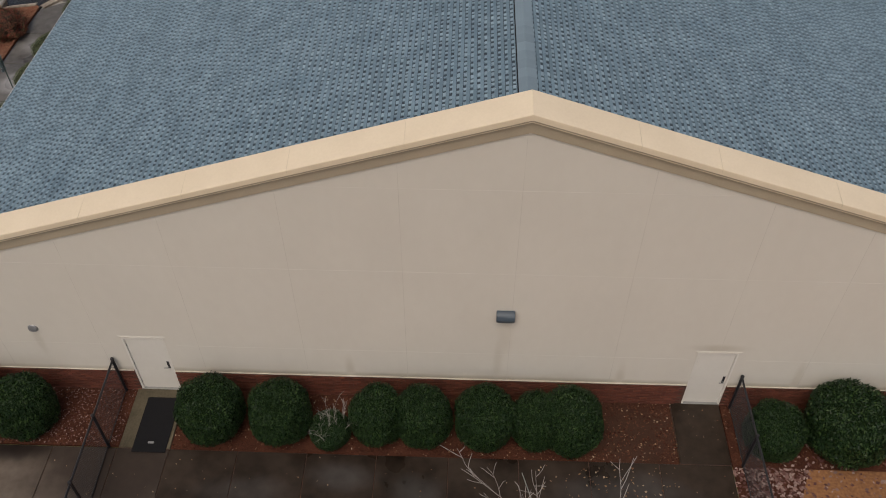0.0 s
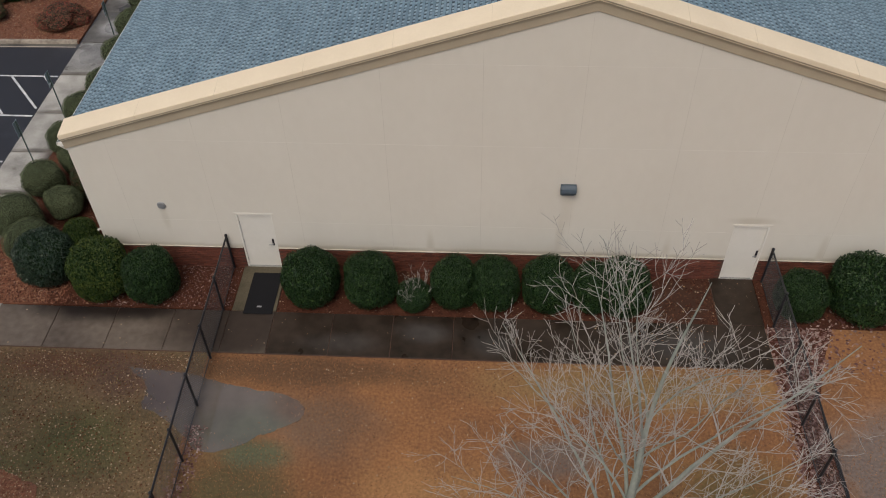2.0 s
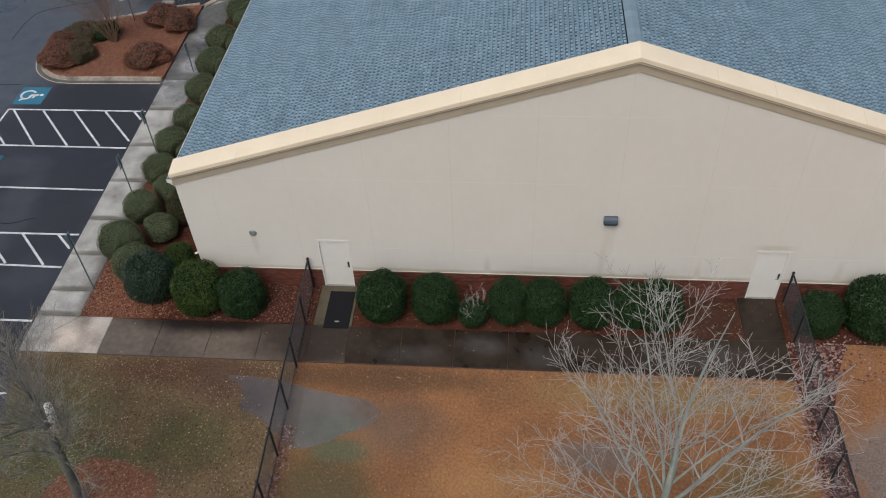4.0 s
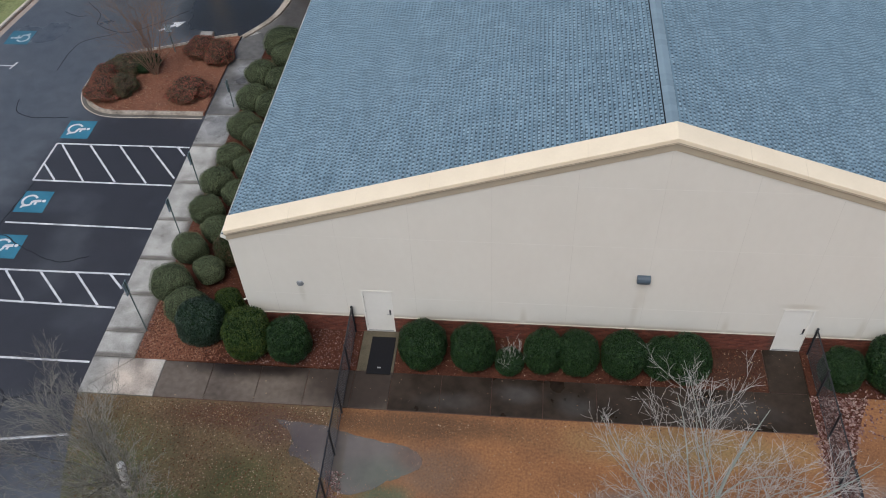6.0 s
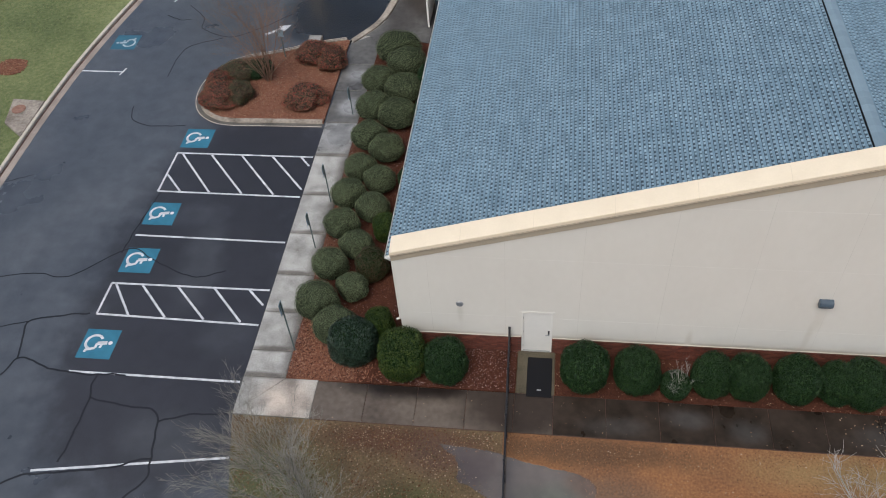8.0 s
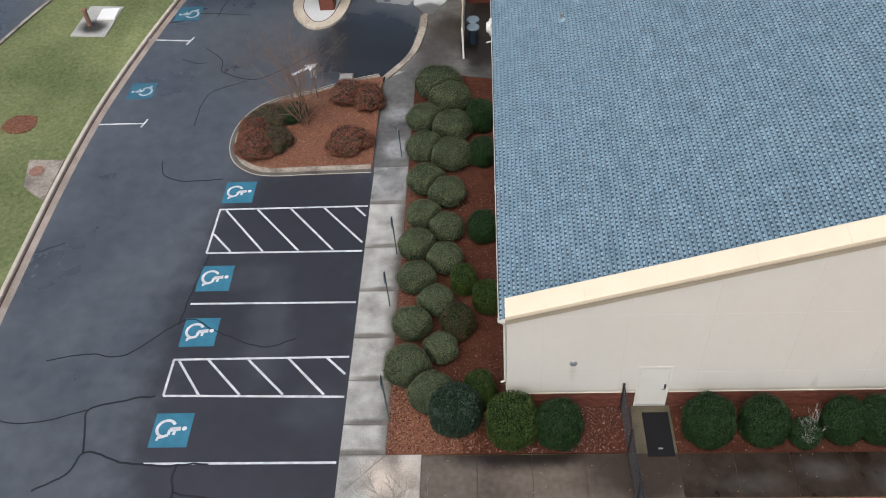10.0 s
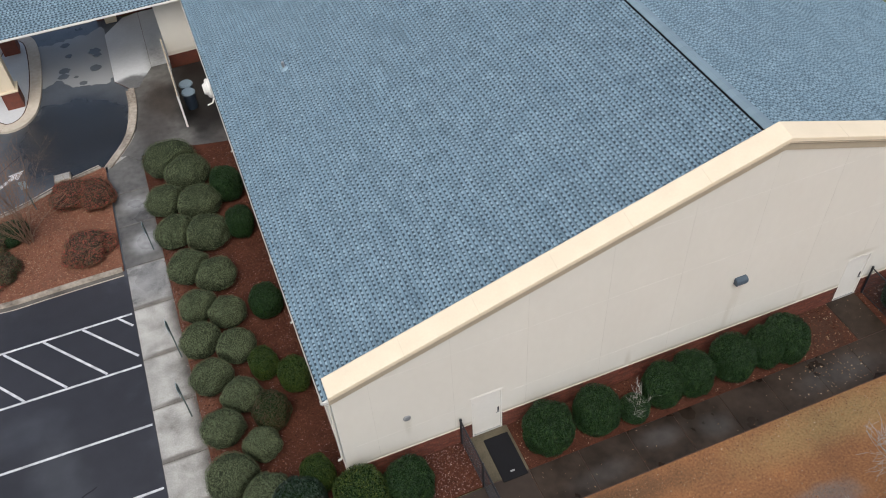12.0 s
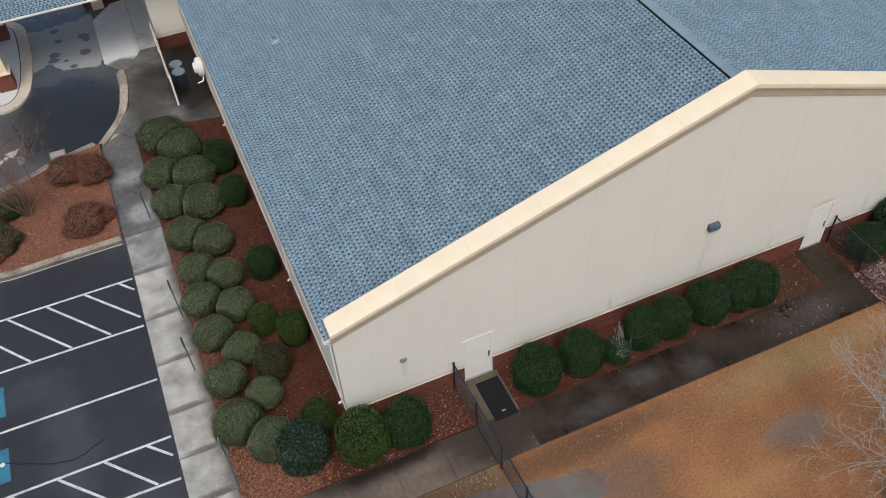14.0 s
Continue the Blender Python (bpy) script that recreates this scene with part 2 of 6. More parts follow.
# the four lighter patches paint sky reflections on the wet walk
CONC_WET = surface("wet_concrete_with_sheen", (0.0082, 0.0056, 0.0040), (0.040, 0.0275, 0.0195), scale=0.7, fine=4, rough=0.45, rough_var=0.3, bump=0.15, bump_scale=120, vary="object", vary_amount=0.06, spec=0.2, contrast=0.17, patches=[(9.6, -2.35, 0.7, 0.3, 0.7, 1.2, (0.043, 0.038, 0.035), 0.28), (11.4, -2.7, 0.5, 0.35, 0.7, 1.2, (0.04, 0.036, 0.033), 0.28), (16.2, -2.6, 1.4, 0.4, 0.7, 1.3, (0.042, 0.037, 0.034), 0.28), (7.3, -2.8, 0.9, 0.3, 0.7, 1.2, (0.04, 0.034, 0.03), 0.3)])
CONC_MID = surface("half_wet_concrete", (0.050, 0.037, 0.027), (0.185, 0.150, 0.120), scale=0.4, fine=5, rough=0.5, rough_var=0.25, bump=0.15, bump_scale=120, vary="object", vary_amount=0.1, spec=0.25, contrast=0.24, patches=[(0.6, -1.70, 2.6, 0.55, 0.5, 0.8, (0.017, 0.0125, 0.0105), 0.35), (4.2, -2.3, 1.9, 1.3, 0.5, 0.6, (0.032, 0.023, 0.018), 0.4)])
STOOPC = surface("olive_stained_concrete", (0.04, 0.033, 0.02), (0.13, 0.11, 0.075), scale=1.5, fine=20, rough=0.6, bump=0.2, bump_scale=120, spec=0.2)
PALE = surface("pale_cream_concrete", (0.34, 0.28, 0.215), (0.57, 0.51, 0.43), scale=0.7, fine=6, rough=0.8, bump=0.2, bump_scale=120, contrast=0.25)
CONC_DRY = surface("dry_grey_concrete", (0.44, 0.445, 0.45), (0.55, 0.555, 0.56), scale=0.6, fine=9, rough=0.8, bump=0.15, bump_scale=120, contrast=0.2, patches=[(-3.4, 23.9, 1.6, 1.5, 0.12, 0.5, (0.12, 0.118, 0.118), 0.4), (-2.1, 26.6, 0.5, 1.6, 0.5, 0.9, (0.32, 0.315, 0.31), 0.6)])
KERB = surface("weathered_kerb_concrete", (0.075, 0.054, 0.04), (0.42, 0.365, 0.30), scale=0.9, fine=7, rough=0.8, bump=0.3, bump_scale=90, contrast=0.2)
GUTTERTAN = surface("tan_gutter_concrete", (0.16, 0.125, 0.10), (0.37, 0.31, 0.265), scale=0.9, fine=10, rough=0.6, bump=0.3, bump_scale=90, contrast=0.22)
GUTTERPAN = surface("stained_gutter_concrete", (0.035, 0.03, 0.026), (0.15, 0.135, 0.115), scale=0.9, fine=14, rough=0.5, bump=0.3, bump_scale=90, contrast=0.18)
MULCH = surface("red_brown_mulch", (0.024, 0.0085, 0.0055), (0.110, 0.041, 0.025), scale=2.2, fine=28, rough=0.95, bump=0.9, bump_scale=35, bump_dist=0.04, fine_mix=0.55, spec=0.1, patches=[(-3.0, -0.7, 1.5, 1.5, 0.5, 0.8, (0.20, 0.088, 0.054), None), (-3.7, 5.0, 0.4, 8.0, 0.6, 1.0, (0.13, 0.058, 0.036), None), (16.7, -1.0, 1.2, 0.9, 0.5, 0.8, (0.055, 0.028, 0.019), None)])
MULCH_OR = surface("orange_pine_mulch", (0.095, 0.036, 0.020), (0.24, 0.105, 0.062), scale=1.6, fine=28, rough=0.9, bump=0.9, bump_scale=35, bump_dist=0.04, fine_mix=0.55)
STRAW = surface("orange_dormant_lawn", (0.125, 0.054, 0.024), (0.345, 0.165, 0.068), scale=0.6, fine=13, rough=0.95, bump=0.9, bump_scale=45, bump_dist=0.03, fine_mix=0.6, contrast=0.2, patches=[(15.0, -4.0, 3.4, 0.6, 0.8, 1.1, (0.25, 0.165, 0.072), None), (5.2, -7.7, 1.6, 1.5, 0.6, 1.2, (0.105, 0.078, 0.034), None), (17.2, -7.0, 1.3, 1.0, 0.7, 1.2, (0.15, 0.10, 0.036), None), (10.2, -7.2, 1.6, 0.7, 0.8, 1.2, (0.30, 0.158, 0.066), None), (6.4, -3.75, 3.2, 0.5, 0.6, 0.9, (0.12, 0.062, 0.03), None), (7.0, -5.5, 1.3, 0.9, 0.8, 1.2, (0.15, 0.086, 0.05), 0.4), (5.6, -6.3, 0.8, 0.4, 0.6, 1.2, (0.088, 0.092, 0.048), 0.5), (12.9, -6.2, 1.1, 0.5, 0.5, 1.1, (0.16, 0.11, 0.085), 0.3), (21.6, -6.2, 2.0, 1.6, 0.4, 0.9, (0.17, 0.13, 0.11), 0.2)])
OLIVE = surface("olive_brown_lawn", (0.066, 0.045, 0.022), (0.21, 0.143, 0.076), scale=0.9, fine=12, rough=0.95, bump=0.9, bump_scale=45, bump_dist=0.03, fine_mix=0.55, contrast=0.17, patches=[(-3.8, -6.3, 2.2, 2.0, 0.6, 0.9, (0.085, 0.092, 0.042), None), (-1.8, -7.0, 1.5, 0.5, 0.7, 0.9, (0.075, 0.088, 0.036), None), (1.0, -6.2, 1.4, 0.9, 0.7, 1.1, (0.085, 0.08, 0.032), None), (0.6, -3.8, 2.6, 0.5, 0.5, 0.6, (0.10, 0.05, 0.029), None), (1.6, -4.2, 0.9, 0.7, 0.5, 0.9, (0.105, 0.06, 0.04), None)])
GREEN = surface("green_winter_lawn", (0.060, 0.085, 0.026), (0.21, 0.225, 0.095), scale=0.28, fine=5, rough=0.95, bump=0.9, bump_scale=40, bump_dist=0.03, fine_mix=0.45, contrast=0.17)
WATER = surface("muddy_water", (0.095, 0.076, 0.062), (0.15, 0.126, 0.105), scale=0.6, fine=3, rough=0.02, rough_var=0.01, bump=0, spec=1.0, patches=[(2.5, -4.6, 1.1, 0.9, 0.7, 0.9, (0.070, 0.052, 0.042), None), (5.7, -5.6, 1.3, 0.6, 0.7, 1.0, (0.10, 0.098, 0.072), None), (6.4, -4.9, 0.6, 0.5, 0.7, 1.0, (0.12, 0.082, 0.056), None)])
HOLLY = many_colours("dark_glossy_leaves", [(0.004, 0.015, 0.005), (0.009, 0.027, 0.009), (0.006, 0.019, 0.006), (0.019, 0.046, 0.013), (0.007, 0.022, 0.007), (0.048, 0.088, 0.024), (0.011, 0.032, 0.009)], rough=0.5, spec=0.28)
HOLLY_YEL = many_colours("yellow_green_leaves", [(0.009, 0.028, 0.006), (0.022, 0.044, 0.009), (0.012, 0.032, 0.007), (0.070, 0.095, 0.017), (0.012, 0.034, 0.008), (0.026, 0.050, 0.010), (0.110, 0.128, 0.024), (0.010, 0.030, 0.007)], rough=0.5, spec=0.25)
HOLLY_BLUE = many_colours("blue_green_glossy_leaves", [(0.006, 0.017, 0.010), (0.012, 0.028, 0.016), (0.008, 0.021, 0.012), (0.028, 0.050, 0.032), (0.010, 0.025, 0.013), (0.050, 0.075, 0.052), (0.009, 0.022, 0.011)], rough=0.4, spec=0.4)
BOXWOOD = surface("grey_green_clipped_leaves", (0.058, 0.073, 0.039), (0.140, 0.160, 0.089), scale=1.3, fine=9, rough=0.8, bump=0, vary="island", vary_amount=0.42, spec=0.06)
# near-black core: the shade between and low on the mounds, put into colour
BOXCORE = surface("boxwood_inside_shade", (0.009, 0.012, 0.006), (0.018, 0.023, 0.012), scale=6, rough=0.95, bump=0.6, bump_scale=40, spec=0.1)
RUST = many_colours("bronze_tipped_leaves", [(0.012, 0.028, 0.008), (0.028, 0.042, 0.013), (0.075, 0.032, 0.020), (0.016, 0.032, 0.010), (0.045, 0.055, 0.018), (0.11, 0.045, 0.030), (0.014, 0.028, 0.009), (0.020, 0.034, 0.010)], rough=0.55)
REDLEAF = many_colours("red_bronze_leaves", [(0.36, 0.040, 0.036), (0.065, 0.060, 0.028), (0.17, 0.046, 0.034), (0.052, 0.056, 0.025), (0.32, 0.052, 0.042), (0.075, 0.070, 0.030), (0.05, 0.046, 0.020), (0.19, 0.08, 0.05)], rough=0.6)
GREENRED = many_colours("green_bronze_leaves", [(0.028, 0.036, 0.015), (0.07, 0.068, 0.030), (0.036, 0.044, 0.017), (0.15, 0.045, 0.034), (0.05, 0.058, 0.023), (0.025, 0.033, 0.013)], rough=0.6)
# shrub cores kept almost black in place of the shade among the leaves
CORE = surface("shrub_inside_shade", (0.006, 0.012, 0.005), (0.014, 0.026, 0.010), scale=6, rough=1.0, bump=0.5, bump_scale=30, spec=0.0)
CORE_RED = surface("red_shrub_inside_shade", (0.012, 0.008, 0.004), (0.026, 0.014, 0.008), scale=6, rough=0.95, bump=0.5, bump_scale=30)
BARK = surface("pale_grey_bark", (0.19, 0.175, 0.16), (0.42, 0.395, 0.37), scale=2, fine=18, rough=0.85, bump=0.5, bump_scale=40, stretch=(1, 1, 0.3))
LICHEN = surface("lichened_bark", (0.13, 0.145, 0.125), (0.33, 0.36, 0.325), scale=3, fine=20, rough=0.9, bump=0.6, bump_scale=30, stretch=(1, 1, 0.4))
DARKBARK = surface("dark_mossy_bark", (0.05, 0.045, 0.035), (0.17, 0.17, 0.14), scale=3, fine=20, rough=0.9, bump=0.6, bump_scale=30, stretch=(1, 1, 0.4))
TWIG = surface("grey_brown_twigs", (0.12, 0.11, 0.09), (0.28, 0.26, 0.225), scale=3, fine=20, rough=0.9, bump=0.4, bump_scale=40)
BARK_BR = surface("brown_twig_bark", (0.12, 0.07, 0.045), (0.26, 0.16, 0.105), scale=3, fine=20, rough=0.85, bump=0.4, bump_scale=40)
BLACKMETAL = surface("black_coated_steel", (0.010, 0.010, 0.012), (0.024, 0.024, 0.028), rough=0.45, bump=0.05)
GREENMETAL = surface("dark_green_sign_steel", (0.045, 0.065, 0.062), (0.085, 0.112, 0.108), rough=0.5, bump=0.05)
SIGNBACK = surface("blue_grey_sign_plate", (0.22, 0.28, 0.31), (0.34, 0.41, 0.44), rough=0.4, bump=0.02, metal=0.2)
LAMPMETAL = surface("blue_grey_lamp_housing", (0.035, 0.05, 0.07), (0.07, 0.095, 0.12), rough=0.4, bump=0.03)
LENS = surface("ribbed_lamp_glass", (0.10, 0.12, 0.14), (0.16, 0.18, 0.2), rough=0.2, bump=0.1)
CANOPYD = surface("dark_grey_canopy_membrane", (0.14, 0.145, 0.155), (0.22, 0.225, 0.235), scale=0.9, fine=14, rough=0.5, bump=0.05)
GREYMETAL = surface("grey_metal", (0.22, 0.22, 0.22), (0.34, 0.34, 0.34), rough=0.45, metal=0.4, bump=0.03)
BARREL = surface("dark_blue_plastic", (0.012, 0.02, 0.035), (0.03, 0.045, 0.065), rough=0.5, bump=0.05)
LID = surface("grey_blue_lid", (0.10, 0.14, 0.18), (0.18, 0.23, 0.27), rough=0.45, bump=0.05)
RUSTY = surface("rusty_iron", (0.13, 0.06, 0.04), (0.30, 0.17, 0.12), scale=6, rough=0.85, bump=0.3)
LEAFLIT = many_colours("fallen_leaves", [(0.24, 0.16, 0.095), (0.14, 0.07, 0.038), (0.34, 0.26, 0.18), (0.10, 0.05, 0.03), (0.28, 0.18, 0.10), (0.42, 0.34, 0.25)], rough=0.8, spec=0.15)
DARKLEAF = many_colours("dark_leaf_crumbs", [(0.075, 0.036, 0.018), (0.12, 0.055, 0.026), (0.055, 0.030, 0.017), (0.16, 0.075, 0.034)], rough=0.85, spec=0.1)
PINKLEAF = many_colours("purple_brown_leaves", [(0.17, 0.085, 0.075), (0.08, 0.03, 0.026), (0.28, 0.18, 0.155), (0.11, 0.048, 0.042), (0.36, 0.27, 0.24), (0.07, 0.03, 0.025)], rough=0.8, spec=0.15)
CHIPS = many_colours("bark_chips", [(0.072, 0.025, 0.015), (0.032, 0.011, 0.007), (0.11, 0.046, 0.027), (0.10, 0.044, 0.026), (0.052, 0.018, 0.011)], rough=0.9, spec=0.1)
CHIPS_OR = many_colours("pine_chips", [(0.20, 0.075, 0.040), (0.11, 0.038, 0.022), (0.25, 0.115, 0.066), (0.30, 0.17, 0.105), (0.14, 0.05, 0.028), (0.21, 0.085, 0.048)], rough=0.85)
BLADES_OR = many_colours("straw_blades", [(0.310, 0.138, 0.054), (0.150, 0.065, 0.030), (0.400, 0.205, 0.092), (0.215, 0.094, 0.038), (0.120, 0.064, 0.032), (0.350, 0.180, 0.090)], rough=0.9)
BLADES_OL = many_colours("olive_blades", [(0.150, 0.098, 0.044), (0.085, 0.062, 0.025), (0.23, 0.155, 0.075), (0.072, 0.080, 0.026), (0.175, 0.112, 0.054)], rough=0.9)
BLADES_GR = many_colours("green_blades", [(0.08, 0.12, 0.035), (0.13, 0.17, 0.055), (0.065, 0.095, 0.028), (0.20, 0.19, 0.085), (0.24, 0.22, 0.11)], rough=0.9)


# ---- building blocks ----
def link(name, me, material, parent=None, label=""):
    me.materials.append(material)
    ob = new(name, me)
    if parent is not None:
        ob.parent = parent
    if label:
        ob["label"] = label
    return ob


def part(name, bm, material, parent=None, label="", smooth=False):
    me = bpy.data.meshes.new(name)
    bm.normal_update()
    bm.to_mesh(me)
    bm.free()
    if smooth:
        me.polygons.foreach_set("use_smooth", [True] * len(me.polygons))
    return link(name, me, material, parent, label)


def from_lists(name, verts, faces, material, parent=None, label="", smooth=False):
    me = bpy.data.meshes.new(name)
    me.from_pydata(verts, [], faces)
    if smooth:
        me.polygons.foreach_set("use_smooth", [True] * len(me.polygons))
    me.update()
    return link(name, me, material, parent, label)


def thing(name, label, category, group="", kind="", at=(0, 0, 0)):
    ob = new(name)
    ob.location = at
    ob.empty_display_size = 0.2
    return tagged(ob, label, category, group, kind)


def box(bm, x0, x1, y0, y1, z0, z1, bevel=0.0):
    vs = [bm.verts.new((x, y, z)) for z in (z0, z1) for x, y in ((x0, y0), (x1, y0), (x1, y1), (x0, y1))]
    fs = [bm.faces.new([vs[i] for i in q]) for q in ((3, 2, 1, 0), (4, 5, 6, 7), (0, 1, 5, 4), (1, 2, 6, 5), (2, 3, 7, 6), (3, 0, 4, 7))]
    if bevel:
        bmesh.ops.bevel(bm, geom=list({e for f in fs for e in f.edges}), offset=bevel, segments=2, affect="EDGES", profile=0.5)
    return bm


def cube(x0, x1, y0, y1, z0, z1, bevel=0.0):
    return box(bmesh.new(), x0, x1, y0, y1, z0, z1, bevel)


def prism(bm, outline, z0, z1):
    """An upright block over an outline given anticlockwise."""
    lo = [bm.verts.new((x, y, z0)) for x, y in outline]
    hi = [bm.verts.new((x, y, z1)) for x, y in outline]
    bm.faces.new(hi)
    bm.faces.new(lo[::-1])
    for i in range(len(lo)):
        j = (i + 1) % len(lo)
        bm.faces.new((lo[i], lo[j], hi[j], hi[i]))
    return bm


def slab_xz(bm, outline, y0, y1):
    """A block over an outline in x and z, from y0 to y1."""
    lo = [bm.verts.new((x, y0, z)) for x, z in outline]
    hi = [bm.verts.new((x, y1, z)) for x, z in outline]
    bm.faces.new(lo)
    bm.faces.new(hi[::-1])
    for i in range(len(lo)):
        j = (i + 1) % len(lo)
        bm.faces.new((lo[j], lo[i], hi[i], hi[j]))
    return bm


def tube(bm, path, r0, r1, sides=6, cap=True):
    """A round bar along a path, tapering."""
    rings = []
    n = len(path)
    for i, p in enumerate(path):
        p = Vector(p)
        d = (Vector(path[min(i + 1, n - 1)]) - Vector(path[max(i - 1, 0)])).normalized()
        a = d.orthogonal().normalized() if i == 0 else (rings[-1][1] - d * rings[-1][1].dot(d)).normalized()
        b = d.cross(a)
        r = r0 + (r1 - r0) * i / max(1, n - 1)
        rings.append(([bm.verts.new(p + a * r * math.cos(2 * math.pi * k / sides) + b * r * math.sin(2 * math.pi * k / sides)) for k in range(sides)], a))
    for (u, _), (v, _) in zip(rings, rings[1:]):
        for k in range(sides):
            bm.faces.new((u[k], u[(k + 1) % sides], v[(k + 1) % sides], v[k]))
    if cap and sides > 2:
        bm.faces.new(rings[0][0][::-1])
        bm.faces.new(rings[-1][0])
    return bm


def offset_line(points, d):
    """The line that runs d to the left of a line."""
    out = []
    for i, p in enumerate(points):
        a, b = Vector(points[max(i - 1, 0)]), Vector(points[min(i + 1, len(points) - 1)])
        t = (b - a).normalized()
        out.append((p[0] - t.y * d, p[1] + t.x * d))
    return out


def smooth_line(points, steps=6):
    """A curve through points."""
    pts = [Vector(p) for p in points]
    pts = [2 * pts[0] - pts[1], *pts, 2 * pts[-1] - pts[-2]]
    out = []
    for i in range(1, len(pts) - 2):
        p0, p1, p2, p3 = pts[i - 1 : i + 3]
        for k in range(steps):
            t = k / steps
            out.append(tuple(0.5 * (2 * p1 + (p2 - p0) * t + (2 * p0 - 5 * p1 + 4 * p2 - p3) * t * t + (3 * p1 - p0 - 3 * p2 + p3) * t**3)))
    out.append(tuple(pts[-2]))
    return out


def run_profile(bm, line, profile):
    """Runs a section (offset to the left, height) along a line on the ground."""
    rows = [[bm.verts.new((x, y, z)) for x, y in offset_line(line, d)] for d, z in profile]
    for a, b in zip(rows, rows[1:]):
        for i in range(len(line) - 1):
            bm.faces.new((a[i], a[i + 1], b[i + 1], b[i]))
    return bm


def ribbon(bm, line, width, z0, z1):
    return run_profile(bm, line, [(width / 2, z0), (width / 2, z1), (-width / 2, z1), (-width / 2, z0)])


def blob_outline(cx, cy, rx, ry, n=60, rough=0.2, seed=1.0):
    out = []
    for k in range(n):
        a = 2 * math.pi * k / n
        r = 1 + rough * noise.noise((2 * math.cos(a) + seed, 2 * math.sin(a), seed)) + 0.4 * rough * noise.noise((7 * math.cos(a) + seed, 7 * math.sin(a), 3.0))
        out.append((cx + rx * r * math.cos(a), cy + ry * r * math.sin(a)))
    return out


def structure(ob, label, category):
    return tagged(ob, label, category, kind="structure")


def inside(x, y, outline):
    hit = False
    j = len(outline) - 1
    for i in range(len(outline)):
        (xi, yi), (xj, yj) = outline[i], outline[j]
        if (yi > y) != (yj > y) and x < (xj - xi) * (y - yi) / (yj - yi) + xi:
            hit = not hit
        j = i
    return hit


def scatter(name, area, count, make, material, label, category, seed, keep=None):
    """Many small loose pieces over a rectangle (x0, x1, y0, y1): make(rng) gives verts and faces round the origin."""
    rng = random.Random(seed)
    verts, faces = [], []
    for _ in range(count):
        x, y = rng.uniform(area[0], area[1]), rng.uniform(area[2], area[3])
        if keep and not keep(x, y, rng):
            continue
        v, f = make(rng)
        b = len(verts)
        verts += [(px + x, py + y, pz) for px, py, pz in v]
        faces += [tuple(i + b for i in q) for q in f]
    ob = from_lists(name, verts, faces, material)
    return tagged(ob, label, category, kind="stuff")


def fallen_leaf(z, lo=0.03, hi=0.07):
    def make(rng):
        s, a = rng.uniform(lo, hi), rng.uniform(0, 6.28)
        c, d = math.cos(a) * s, math.sin(a) * s
        w = rng.uniform(0.4, 0.75)
        t = [rng.uniform(0, 0.025) for _ in range(4)]
        return [(c, d, z + t[0]), (-d * w, c * w, z + t[1]), (-c, -d, z + t[2]), (d * w, -c * w, z + t[3])], [(0, 1, 2, 3)]
    return make


def chip(z):
    def make(rng):
        l, w, h, a = rng.uniform(0.015, 0.04), rng.uniform(0.006, 0.014), rng.uniform(0.006, 0.026), rng.uniform(0, 6.28)
        c, s = math.cos(a), math.sin(a)
        q = [(-l, -w), (l, -w), (l, w), (-l, w)]
        k = rng.uniform(-0.02, 0.02)
        top = [(x * c - y * s, x * s + y * c, z + h + (k if x > 0 else 0)) for x, y in q]
        low = [(x * c - y * s, x * s + y * c, z - 0.02) for x, y in q]
        return top + low, [(0, 1, 2, 3), (4, 5, 1, 0), (5, 6, 2, 1), (6, 7, 3, 2), (7, 4, 0, 3)]
    return make


def grass_blade(z, lo=0.02, hi=0.06):
    def make(rng):
        h, a, w = rng.uniform(lo, hi), rng.uniform(0, 6.28), rng.uniform(0.006, 0.014)
        c, s = math.cos(a), math.sin(a)
        lean = rng.uniform(0.2, 1.4) * h
        b = rng.uniform(0, 6.28)
        return [(-w * c, -w * s, z - 0.01), (w * c, w * s, z - 0.01), (lean * math.cos(b), lean * math.sin(b), z + h)], [(0, 1, 2)]
    return make


# ---- ground ----
bm = bmesh.new()
prism(bm, [(-600, -600), (600, -600), (600, 600), (-600, 600)], -0.5, -0.03)
structure(part("ground", bm, GREEN), "flat ground of damp green winter grass", "ground")

# lot edge on the grass side, from south to north
EDGE = smooth_line([(-18.6, -60), (-19.0, -20), (-19.25, 0), (-19.35, 9), (-19.3, 13.5), (-19.05, 17.5), (-18.45, 22), (-17.65, 26.5), (-16.8, 31), (-15.2, 38), (-12, 50)], 6)
bm = bmesh.new()
LAWN_EDGE = [(-1.9, -60), (-1.9, -16), (-3.55, -10), (-4.42, -7.05), (-4.68, -6.25), (-5.03, -4.85)]
outline = LAWN_EDGE + [(-5.42, -3.256), (-5.42, 12.2), (-5.42, 18.6), (-3.4, 21.0), (-3.3, 24.0), (-3.3, 50)]
prism(bm, outline + EDGE[::-1], -0.3, 0.0)
structure(part("parking_lot", bm, ASPHALT), "dark wet asphalt parking lot with sealed cracks", "road")

bm = run_profile(bmesh.new(), EDGE, [(-0.40, -0.05), (-0.40, 0.008), (-0.08, 0.004), (-0.08, -0.05)])
structure(part("gutter_pan", bm, GUTTERTAN), "pinkish tan concrete gutter pan beside the lot kerb", "gutter")
bm = run_profile(bmesh.new(), EDGE, [(-0.08, -0.05), (-0.08, 0.003), (0.0, 0.0), (0.0, -0.05)])
structure(part("gutter_joint", bm, MORTAR), "dark dirt-filled joint at the kerb's foot", "gutter")
